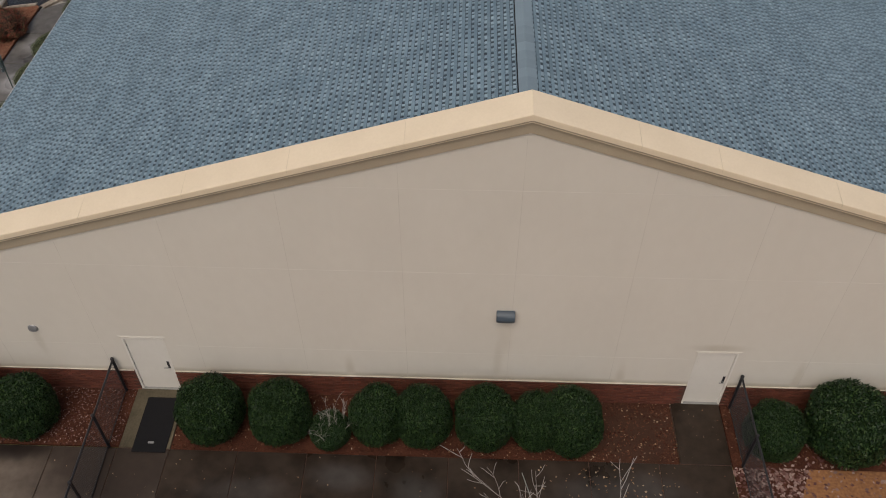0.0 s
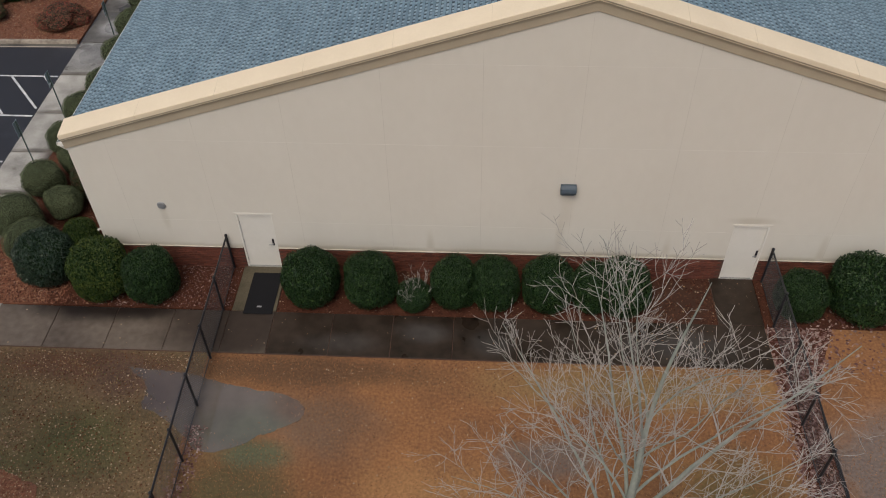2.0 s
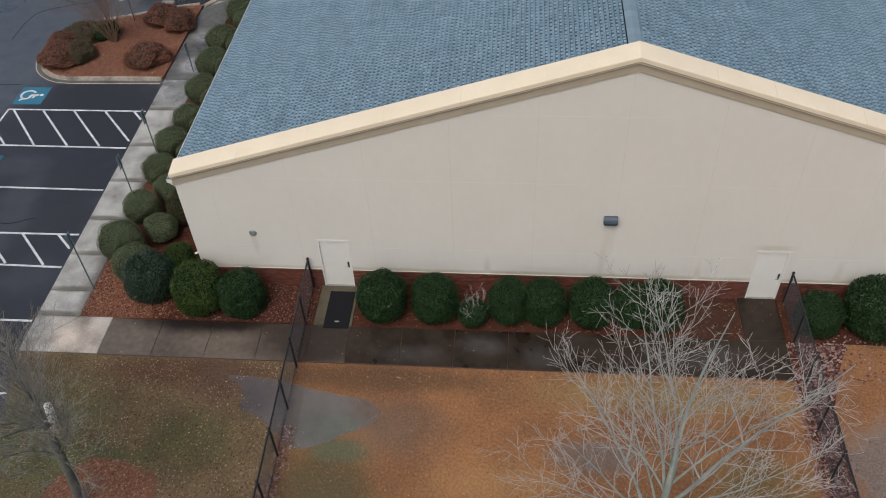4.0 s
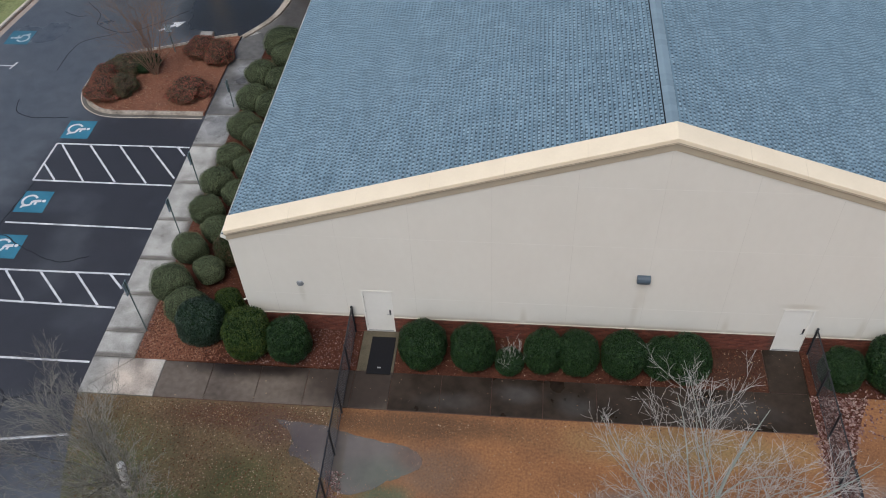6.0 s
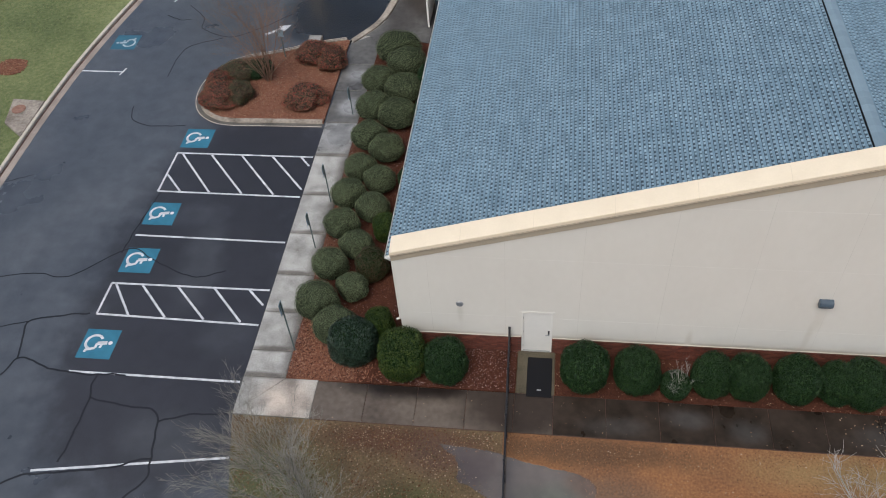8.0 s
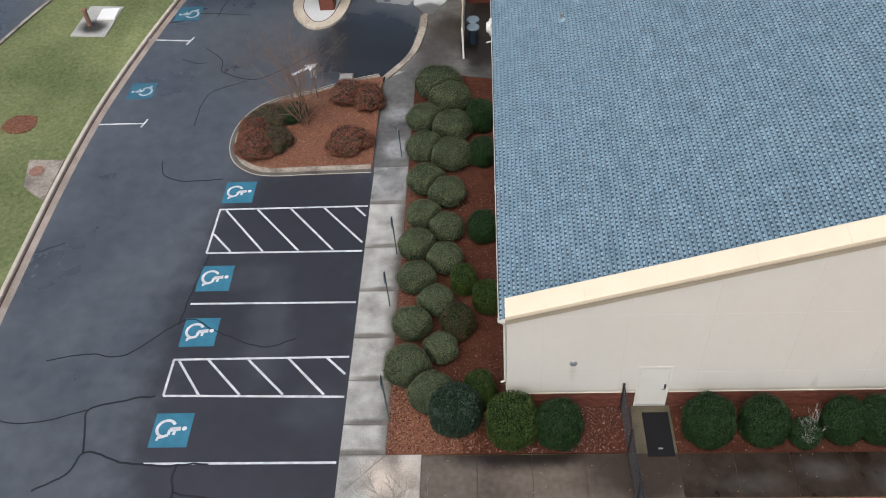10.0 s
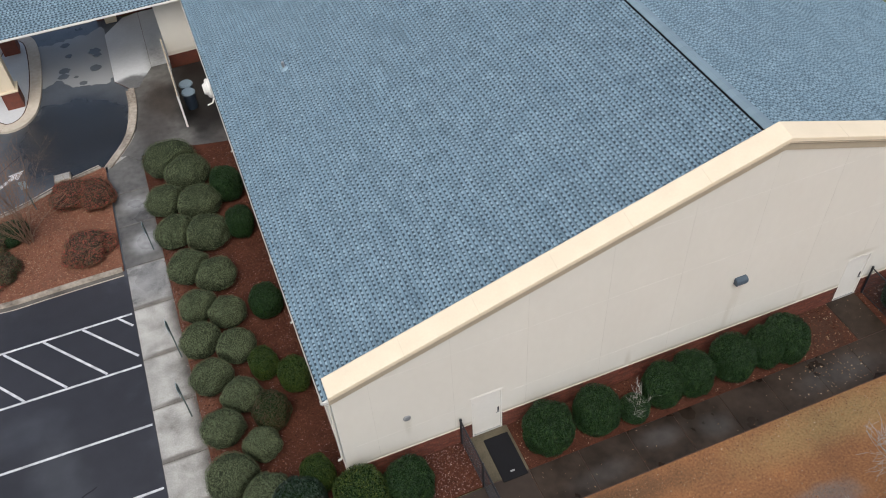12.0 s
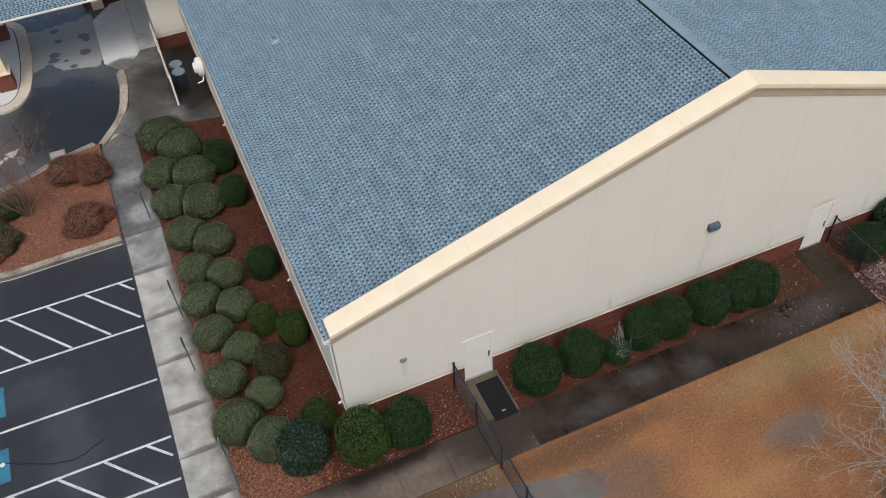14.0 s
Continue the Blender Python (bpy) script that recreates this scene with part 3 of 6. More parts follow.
bm = run_profile(bmesh.new(), EDGE, [(0.0, -0.1), (0.0, 0.11), (0.03, 0.14), (0.15, 0.14), (0.18, 0.12), (0.18, -0.1)])
structure(part("kerb_west", bm, PALE), "weathered concrete kerb along the grass edge", "kerb")

# street beyond the grass strip
bm = prism(bmesh.new(), [(-40, -60), (-32, 6), (-28.5, 16), (-25.6, 26), (-24.0, 30.5), (-20, 44), (-30, 60), (-60, 60), (-60, -60)], -0.2, -0.012)
structure(part("street", bm, ASPHALT), "wet asphalt street beyond the grass verge", "road")
bm = run_profile(bmesh.new(), smooth_line([(-32, 6), (-28.5, 16), (-25.6, 26), (-24.0, 30.5), (-20, 44)]), [(0.2, -0.1), (0.2, 0.06), (0.0, 0.06), (0.0, -0.1)])
structure(part("street_kerb", bm, KERB), "pale concrete kerb of the street", "kerb")

# lawns in front of the building
FENCE_X = 3.68
bm = prism(bmesh.new(), LAWN_EDGE + [(-5.42, -3.256), (FENCE_X, -3.256), (FENCE_X, -60)], -0.2, 0.0)
structure(part("lawn_olive", bm, OLIVE), "olive brown winter lawn strewn with pale leaves", "lawn")
bm = prism(bmesh.new(), [(FENCE_X, -60), (80, -60), (80, -1.78), (18.98, -1.78), (18.98, -3.256), (FENCE_X, -3.256)], -0.2, 0.0)
structure(part("lawn_straw", bm, STRAW), "orange dormant straw-coloured lawn, wet in places", "lawn")

# planting beds
def bed(name, outline, material, z, label):
    bm = prism(bmesh.new(), outline, -0.2, z)
    return structure(part(name, bm, material), label, "planting bed")

bed("bed_side", [(-3.92, -1.72), (0.0, -1.72), (0.0, 18.3), (-1.2, 18.55), (-2.4, 18.9), (-3.92, 18.9)], MULCH, 0.03, "red-brown mulch bed along the side wall")
bed("bed_front_left", [(0.0, -1.72), (3.98, -1.72), (3.98, 0.05), (0.0, 0.05)], MULCH, 0.03, "red-brown mulch bed with fallen leaves by the fence")
bed("bed_front", [(5.28, -1.78), (17.7, -1.78), (17.7, 0.05), (5.28, 0.05)], MULCH, 0.03, "red-brown mulch bed under the front shrubs")
bed("bed_front_right", [(18.98, -1.78), (28, -1.78), (28, 0.05), (18.98, 0.05)], MULCH, 0.03, "leaf-covered mulch bed beyond the second door")

# ---- pavements, slab by slab ----
def pavement(name, slabs, z, label, gap=0.008, under=MORTAR):
    """Slabs (outline, material) with open joints over a darker base."""
    base = bmesh.new()
    for outline, _ in slabs:
        prism(base, outline, -0.2, z - 0.025)
    ob = structure(part(name, base, under), label, "pavement")
    for outline, material in slabs:
        c = Vector((sum(p[0] for p in outline) / len(outline), sum(p[1] for p in outline) / len(outline)))
        bm = bmesh.new()
        small = []
        for p in outline:
            d = Vector(p) - c
            small.append((p[0] - math.copysign(gap, d.x), p[1] - math.copysign(gap, d.y)))
        prism(bm, small, -0.1, z)
        bmesh.ops.bevel(bm, geom=[e for e in bm.edges if all(v.co.z > z - 0.001 for v in e.verts)], offset=0.008, segments=1, affect="EDGES")
        part("slab", bm, material, ob)
    return ob


def rect(x0, x1, y0, y1):
    return [(x0, y0), (x1, y0), (x1, y1), (x0, y1)]


ZS = 0.05
ys = [-1.72, -0.6, 1.15, 2.98, 5.17, 7.42, 9.9, 12.2, 14.6, 16.7]
side = [(rect(-5.42, -3.92, a, b), CONC if b < 13 else APRON) for a, b in zip(ys, ys[1:])]
side += [([(-5.42, 16.7), (-3.92, 16.7), (-3.92, 18.5), (-4.5, 19.2), (-5.42, 18.6)], APRON)]
side += [([(-5.42, -3.25), (-3.92, -1.72), (-5.42, -1.72)], CONC), ([(-5.42, -3.25), (-2.76, -3.25), (-2.76, -1.72), (-3.92, -1.72)], CONC)]
pavement("sidewalk_side", side, ZS, "pale damp concrete sidewalk between lot and bed", 0.018, GUTTERPAN)
xs = [-2.76, -1.0, 0.72, 2.38, 3.96, 5.25, 6.95, 8.65, 10.35, 12.1, 13.8, 15.5, 17.2, 18.95]
kinds = [CONC_MID] * 5 + [CONC_WET] * 8
front = [(rect(a, b, -3.25, -1.76), k) for a, b, k in zip(xs, xs[1:], kinds)]
pavement("sidewalk_front", front, ZS, "dark wet concrete walk along the gable wall")
pavement("stoop", [(rect(3.99, 5.27, -1.76, 0.02), STOOPC)], ZS + 0.01, "small concrete stoop at the first door")
pavement("door_walk", [(rect(17.72, 18.96, -1.76, 0.02), CONC_WET)], ZS + 0.01, "wet concrete path to the second door")

# concrete apron by the service yard
ARC = smooth_line([(-5.5, 18.75), (-4.35, 20.6), (-3.9, 22.6), (-3.82, 24.25)], 6)
inner = [(x + 0.32, y - 0.12) for x, y in ARC]
bm = prism(bmesh.new(), [(-4.5, 19.2), (-3.92, 18.5), (-3.92, 18.9), (-2.4, 18.9), (-1.2, 18.55), (0.0, 18.3), (0.0, 25.2), (-1.50, 25.2), (-1.50, 25.74), (-2.49, 25.74), (-3.27, 24.29), (-3.6, 24.29)] + inner[::-1][:-2], -0.2, ZS - 0.004)
structure(part("service_apron", bm, APRON), "damp concrete apron at the service yard, yard shade painted in", "pavement")
bm = prism(bmesh.new(), [(-5.42, 18.62), (-4.5, 19.2), (-3.92, 18.5), (-3.6, 19.4), (-4.0, 20.7), (-4.3, 20.75), (-5.4, 18.95)], -0.2, 0.03)
structure(part("apron_end", bm, CONC), "pale concrete wedge at the end of the sidewalk", "pavement")
bm = run_profile(bmesh.new(), ARC, [(0.12, -0.1), (0.12, 0.008), (0.0, 0.012), (0.0, 0.1), (-0.03, 0.12), (-0.3, 0.12), (-0.3, -0.1)])
structure(part("kerb_drive", bm, KERB), "curved concrete kerb of the drive", "kerb")

# planted island
ISLAND = [(-5.5, 12.15), (-5.5, 18.65)] + smooth_line([(-5.6, 18.8), (-7.2, 18.45), (-8.8, 17.75), (-10.4, 17.2), (-11.3, 16.5), (-11.85, 15.3), (-11.9, 14.0), (-11.5, 12.95), (-10.7, 12.3), (-9.8, 12.1)], 5) + [(-8.5, 12.12), (-7.0, 12.14)]
bed("bed_island", ISLAND, MULCH_OR, 0.09, "orange-brown mulch on the planted island")
ring = smooth_line([(-5.55, 12.15), (-7.0, 12.14), (-8.5, 12.12), (-9.8, 12.1), (-10.7, 12.3), (-11.5, 12.95), (-11.9, 14.0), (-11.85, 15.3), (-11.3, 16.5), (-10.4, 17.2), (-8.8, 17.75), (-7.2, 18.45), (-5.7, 18.9)], 5)
bm = run_profile(bmesh.new(), ring, [(0.03, -0.1), (0.03, 0.012), (0.0, 0.11), (-0.03, 0.13), (-0.14, 0.13), (-0.16, 0.05)])
structure(part("kerb_island", bm, KERB), "worn concrete kerb round the planted island", "kerb")

bm = run_profile(bmesh.new(), ring, [(0.26, -0.05), (0.26, 0.008), (0.225, 0.008), (0.225, -0.05)])
structure(part("gutter_lip_island", bm, PALE), "pale worn lip of the island gutter", "gutter")
bm = run_profile(bmesh.new(), ring, [(0.225, -0.05), (0.225, 0.005), (0.031, 0.009), (0.031, -0.05)])
structure(part("gutter_island", bm, GUTTERPAN), "stained gutter round the planted island", "gutter")

# drive median under the covered entrance
def closed_line(points, inset=0.0, step=6):
    """A smooth closed outline through the points, drawn in towards its inside by inset."""
    n, out = len(points), []
    for k in range(n):
        p = [Vector(points[(k + q) % n]) for q in (-1, 0, 1, 2)]
        for m in range(step):
            u = m / step
            at = 0.5 * (2 * p[1] + (p[2] - p[0]) * u + (2 * p[0] - 5 * p[1] + 4 * p[2] - p[3]) * u * u + (3 * p[1] - p[0] - 3 * p[2] + p[3]) * u ** 3)
            way = 0.5 * ((p[2] - p[0]) + 2 * (2 * p[0] - 5 * p[1] + 4 * p[2] - p[3]) * u + 3 * (3 * p[1] - p[0] - 3 * p[2] + p[3]) * u * u)
            way.normalize()
            out.append((at.x - way.y * inset, at.y + way.x * inset))
    return out


MEDIAN = [(-9.81, 23.41), (-8.78, 23.45), (-8.06, 24.46), (-7.73, 26.7), (-7.7, 29.6), (-7.95, 31.2), (-8.8, 31.9), (-9.7, 31.3), (-10.2, 29.76), (-10.72, 27.6), (-10.95, 25.99), (-10.68, 24.6)]
structure(part("kerb_median", prism(bmesh.new(), closed_line(MEDIAN), -0.1, 0.12), PALE), "broad cream concrete kerb of the drive median", "kerb")
structure(part("median_joint", prism(bmesh.new(), closed_line(MEDIAN, 0.55), -0.1, 0.124), MORTAR), "dark joint round the median paving", "joint")
structure(part("median_paving", prism(bmesh.new(), closed_line(MEDIAN, 0.60), -0.1, 0.128), CONC_DRY), "pale concrete paving of the drive median", "pavement")

# dry patch and damp blots under the covered entrance
DRY = [(-8.2, 26.3), (-7.6, 26.2), (-6.94, 26.6), (-6.3, 25.8), (-5.5, 25.65), (-4.36, 25.8), (-4.36, 30.6), (-5.2, 30.4), (-5.94, 30.4), (-6.9, 30.2), (-7.6, 30.3), (-8.2, 30.0)]
DRY = smooth_line([*DRY, DRY[0]], 8)[:-1]
DRY = [(x + 0.16 * noise.noise((x * 3, y * 3, 0.3)), y + 0.22 * noise.noise((x * 3, y * 3, 5.3)) + 0.1 * noise.noise((x * 9, y * 9, 1.0))) for x, y in DRY]
bm = prism(bmesh.new(), DRY, -0.01, 0.004)
structure(part("dry_asphalt", bm, ASPHALT_DRY), "pale dry asphalt sheltered by the covered entrance", "road")
bm = bmesh.new()
for k, (x, y, r) in enumerate([(-6.6, 27.4, 0.3), (-6.7, 26.9, 0.28), (-6.3, 28.7, 0.2), (-6.4, 29.8, 0.25), (-5.0, 28.6, 0.32), (-4.9, 28.2, 0.22), (-5.1, 27.0, 0.32), (-6.1, 26.6, 0.12), (-5.8, 25.9, 0.2)]):
    prism(bm, blob_outline(x, y, r * 0.95, r * 0.85, 24, 0.3, k * 1.7), -0.01, 0.009 + 0.0015 * k)
structure(part("damp_spots", bm, ASPHALT), "dark damp spots on dry asphalt", "stain")

bm = prism(bmesh.new(), blob_outline(-0.9, -8.3, 1.6, 1.35, 50, 0.15, 3.0), -0.05, 0.02)
structure(part("tree_mulch_ring", bm, MULCH_OR), "round mulch ring under the bare tree", "planting bed")
bm = prism(bmesh.new(), [(18.75, -60), (19.72, -60), (19.82, -4.4), (20.2, -3.1), (20.8, -1.78), (18.98, -1.78), (18.98, -3.3)], -0.05, 0.006)
structure(part("leaf_strip", bm, MULCH), "bare strip buried in purple-brown leaves along the fence", "planting bed")
bm = ribbon(bmesh.new(), [(19.74, -40), (19.80, -6.0), (19.83, -4.4)], 0.05, -0.05, 0.06)
structure(part("strip_edging", bm, BLACKMETAL), "black edging along the leaf-filled strip", "edging")
PUDDLE = smooth_line([(1.62, -3.84), (2.4, -3.88), (3.35, -3.99), (4.3, -4.24), (5.2, -4.40), (6.2, -4.62), (6.6, -4.95), (6.55, -5.3), (6.0, -5.65), (5.55, -5.85), (4.95, -6.2), (4.4, -6.35), (3.95, -6.15), (3.4, -5.68), (2.75, -5.25), (2.36, -5.02), (2.34, -4.5), (1.95, -4.08), (1.62, -3.84)], 8)[:-1]
PUDDLE = [(x + 0.09 * noise.noise((x * 2.6, y * 2.6, 4.0)) + 0.05 * noise.noise((x * 8, y * 8, 2.0)), y + (0.03 if y > -4.75 else 0.12) * noise.noise((x * 2.6, y * 2.6, 8.0)) + 0.03 * noise.noise((x * 8, y * 8, 6.0))) for x, y in PUDDLE]
structure(part("puddle", prism(bmesh.new(), PUDDLE, -0.05, 0.006), WATER), "shallow muddy puddle standing across the fence line", "puddle")
for k, (x, y) in enumerate([(-22.75, 16.1), (-21.1, 30.0)]):
    bm = prism(bmesh.new(), blob_outline(x, y, 0.8 + 0.6 * k, 0.7 + 0.55 * k, 30, 0.12, k + 1.0), -0.05, 0.0)
    structure(part(f"mulch_ring_{k + 1}", bm, MULCH_OR), "round orange mulch patch in the grass", "planting bed")

# ---- the building ----
PEAK_X, WIDTH, DEPTH = 13.55, 26.48, 40.0
RISE, RISE_R = 0.311, 0.326


def eave_z(x):
    """Height of the coping's lower edge above the wall at x."""
    return 4.88 + (RISE * x if x < PEAK_X else RISE_R * (WIDTH - x))


hall = thing("hall_building", "long cream stucco hall with brick base and slate-blue shingle gable roof", "building")
DOORS = [(4.10, 5.13), (18.0, 18.97)]
BASE = 0.845
bm = bmesh.new()
outline = [(0.0, -0.1)]
for a, b in DOORS:
    outline += [(a, -0.1), (a, 2.17), (b, 2.17), (b, -0.1)]
outline += [(WIDTH, -0.1), (WIDTH, 4.83), (PEAK_X, eave_z(PEAK_X) - 0.05), (0.0, 4.83)]
slab_xz(bm, outline, 0.0, 0.25)
wall_front = part("wall", bm, STUCCO, hall, "cream stucco gable wall with faint panel seams")
for name, args in (("wall", (0.0, 0.25, 0.25, DEPTH - 0.25, -0.1, 4.7)), ("wall", (WIDTH - 0.25, WIDTH, 0.25, DEPTH - 0.25, -0.1, 4.7))):
    part(name, cube(*args), STUCCO, hall)
bm = slab_xz(bmesh.new(), [(0, -0.1), (WIDTH, -0.1), (WIDTH, 4.8), (PEAK_X, 8.9), (0, 4.8)], DEPTH - 0.25, DEPTH)
part("wall", bm, STUCCO, hall)
part("floor", cube(0.25, WIDTH - 0.25, 0.25, DEPTH - 0.25, -0.1, 0.02), CONC, hall)

# seams of the stucco panels
# level seams: the light caught by the groove is painted as a paler line
for z, x0, x1 in ((7.2, 8.6, 18.0), (4.76, 1.0, 26.0), (1.9, 0.4, 3.9), (1.9, 5.4, 17.8), (1.9, 19.2, 26.5)):
    part("seam", cube(x0, x1, -0.002, 0.01, z - 0.004, z + 0.004), SEAM, wall_front)
for x in (1.08, 3.55, 5.95, 8.53, 11.03, 13.5, 16.05, 18.5, 20.7, 23.2, 25.7):
    top = eave_z(x) - 0.5
    low = 2.3 if 18.0 < x < 19 else 0.8
    part("seam", cube(x - 0.005, x + 0.005, -0.002, 0.01, low, top), SEAM_DARK, wall_front)

# coping, mouldings and frieze along both slopes
def rake(name, section, material, label=""):
    """Runs a section (y, height over the coping's lower edge) up one slope and down the other."""
    bm = bmesh.new()
    rows = []
    for x in (-0.04, PEAK_X, WIDTH + 0.04):
        z = eave_z(min(max(x, 0), WIDTH)) - (RISE * 0.04 if x != PEAK_X else 0)
        rows.append([bm.verts.new((x, y, z + h)) for y, h in section])
    for a, b in zip(rows, rows[1:]):
        for i in range(len(section)):
            j = (i + 1) % len(section)
            bm.faces.new((a[i], b[i], b[j], a[j]))
    bm.faces.new(rows[0])
    bm.faces.new(rows[-1][::-1])
    bmesh.ops.recalc_face_normals(bm, faces=bm.faces[:])
    return part(name, bm, material, hall, label)


rake("coping", [(-0.14, -0.055), (0.50, -0.06), (0.50, 0.17), (0.46, 0.19), (-0.12, 0.085), (-0.14, 0.07)], COPING, "yellow-cream parapet coping")
rake("crown_moulding", [(-0.115, -0.10), (0.0, -0.10), (0.0, -0.055), (-0.115, -0.055)], FRIEZE, "tan crown moulding")
rake("bed_moulding", [(-0.085, -0.16), (0.0, -0.16), (0.0, -0.10), (-0.085, -0.10)], FRIEZE)
rake("fillet", [(-0.105, -0.13), (-0.08, -0.13), (-0.08, -0.11), (-0.105, -0.11)], COPING, "thin cream fillet of the moulding")
rake("frieze", [(-0.03, -0.425), (0.0, -0.45), (0.0, -0.16), (-0.045, -0.16)], FRIEZE, "tan frieze board")
rng = random.Random(5)
for x in (2.2, 4.4, 6.7, 8.9, 11.2, 15.6, 17.2, 19.7, 22.4):
    z, k = eave_z(x), RISE if x < PEAK_X else -RISE_R
    bm = bmesh.new()
    a, b = x - 0.005, x + 0.005
    box(bm, a, b, -0.1435, 0.40, z + 0.01, z + 0.075 + 0.02)
    for v in bm.verts:
        v.co.z += k * (v.co.x - x) + (0.095 * (v.co.y + 0.12) / 0.58 if v.co.z > z + 0.05 else 0)
    part("coping_joint", bm, JOINT, hall)

# shingle roof: stepped courses with raised tabs
COURSE = 0.1435
SLOPE = math.atan(RISE)
CS, SN = math.cos(SLOPE), math.sin(SLOPE)
EAVE_X, EAVE_Z = -0.2, 4.69 - RISE * 0.2
RUN = (PEAK_X - EAVE_X) / CS


FALL = RISE_R / RISE


def on_slope(s, y, up, side):
    x = EAVE_X + s * CS - up * SN
    return (x if side < 0 else PEAK_X + (PEAK_X - x) / FALL, y, EAVE_Z + s * SN + up * CS)


def toothed(place, length, start, rng, out, singles=None):
    """One shingle course: a recessed strip coloured dark as print and shade, light teeth over it, and a plain light
    band above.
    """
    dark_v, dark_f, band_v, band_f, tab_v, tab_f, single = out
    h = 0.011
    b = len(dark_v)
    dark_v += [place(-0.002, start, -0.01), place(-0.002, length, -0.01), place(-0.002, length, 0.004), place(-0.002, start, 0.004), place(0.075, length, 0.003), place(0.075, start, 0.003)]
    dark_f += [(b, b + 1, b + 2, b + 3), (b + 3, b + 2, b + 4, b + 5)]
    y = start
    while y < length:
        w = min(rng.uniform(0.35, 1.1), length - y)
        k = rng.uniform(-0.003, 0.009)
        b = len(band_v)
        band_v += [place(0.068 + k, y, 0.0), place(0.068 + k, y + w, 0.0), place(0.068 + k, y + w, 0.004 + h), place(0.068 + k, y, 0.004 + h), place(COURSE + 0.004, y + w, 0.002), place(COURSE + 0.004, y, 0.002)]
        band_f += [(b, b + 1, b + 2, b + 3), (b + 3, b + 2, b + 4, b + 5)]
        y += w
    y = start + rng.uniform(0, 0.15)
    while y < length - 0.2:
        w = rng.choice((0.06, 0.08, 0.09, 0.10, 0.12)) * rng.uniform(0.9, 1.1)
        gap = rng.choice((0.06, 0.075, 0.09, 0.105)) * rng.uniform(0.9, 1.15)
        t = h + rng.uniform(0.001, 0.004)
        pts = [place(s, yy, u) for s, u in ((0.014, 0.006 + t), (0.076, 0.004 + t)) for yy in (y, y + w)] + [place(s, yy, -0.002) for s in (0.014, 0.076) for yy in (y, y + w)]
        fs = [(0, 1, 3, 2), (4, 5, 1, 0), (4, 0, 2, 6), (5, 7, 3, 1)]
        if singles and singles(*pts[0][:2]) and len(single) < 300:
            single.append((pts, fs))
        else:
            b = len(tab_v)
            tab_v += pts
            tab_f += [tuple(q + b for q in f) for f in fs]
        y += w + gap


def lay(roof, out):
    tagged(from_lists("shingle_course", out[0], out[1], UNDER, roof, "dark recessed strips standing for print and shade between shingle teeth"), kind="stuff")
    tagged(from_lists("shingle_band", out[2], out[3], BAND, roof, "slate-blue shingle bands"), kind="stuff")
    tagged(from_lists("shingles", out[4], out[5], TAB, roof, "slate-blue shingle teeth"), kind="stuff")


def shingle_slope(roof, side, y0, y1, seed, singles=None):
    rng = random.Random(seed)
    out = ([], [], [], [], [], [], [])
    for i in range(int(RUN / COURSE)):
        s0 = i * COURSE
        start = 0.42 if s0 * CS + EAVE_X > 0.05 else y0
        toothed(lambda s, y, up: on_slope(s0 + s, y, up, side), y1, start, rng, out, singles)
    lay(roof, out)
    return out[6]


roof = part("roof", slab_xz(bmesh.new(), [(EAVE_X, EAVE_Z - 0.14), (EAVE_X, EAVE_Z - 0.02), (PEAK_X, EAVE_Z + RISE * (PEAK_X - EAVE_X) - 0.03), (PEAK_X + (PEAK_X - EAVE_X) / FALL, EAVE_Z - 0.02), (PEAK_X + (PEAK_X - EAVE_X) / FALL, EAVE_Z - 0.14), (PEAK_X, 8.75)], 0.3, DEPTH), WHITE, hall, "slate-blue asphalt shingle roof")
part("eave_board", cube(EAVE_X - 0.01, -0.02, 0.02, 0.34, EAVE_Z - 0.14, EAVE_Z - 0.03), WHITE, hall, "white boxed eave end")
SINGLE_TABS = shingle_slope(roof, -1, 0.03, 38.0, 11, lambda x, y: 11.0 < x < 13.25 and y < 5.2)
shingle_slope(roof, 1, -0.08, 26.0, 12)

# ridge vent cap
CAP_X = 13.51
bm = slab_xz(bmesh.new(), [(CAP_X - 0.195, 8.80), (CAP_X - 0.19, 8.898), (CAP_X, 8.965), (CAP_X + 0.19, 8.90), (CAP_X + 0.195, 8.80)], 0.45, DEPTH)
part("ridge_vent", bm, BLACKGAP, hall, "black ridge vent under the cap shingles")
y = 0.42
rng = random.Random(3)
for k in range(110):
    bm = bmesh.new()
    lift = 0.012
    vs = [(CAP_X - 0.175, y, 8.92), (CAP_X, y, 8.975), (CAP_X + 0.19, y, 8.92), (CAP_X - 0.175, y + 0.31, 8.92 + lift), (CAP_X, y + 0.31, 8.975 + lift), (CAP_X + 0.19, y + 0.31, 8.92 + lift)]
    v = [bm.verts.new(p) for p in vs]
    w = [bm.verts.new((p[0], p[1], p[2] - 0.012)) for p in vs]
    for f in ((0, 1, 4, 3), (1, 2, 5, 4)):
        bm.faces.new([v[i] for i in f])
    for a, b in ((0, 1), (1, 2), (2, 5), (5, 4), (4, 3), (3, 0)):
        bm.faces.new((w[a], w[b], v[b], v[a]))
    part("ridge_shingle", bm, RIDGE, hall)
    y += 0.305

# gutter, fascia and downspouts
bm = bmesh.new()
sec = [(-0.015, -0.1), (-0.015, -0.005), (-0.02, -0.085), (-0.035, -0.085), (-0.036, 0.0), (-0.044, 0.0), (-0.042, -0.05), (-0.036, -0.1), (0, 0)]
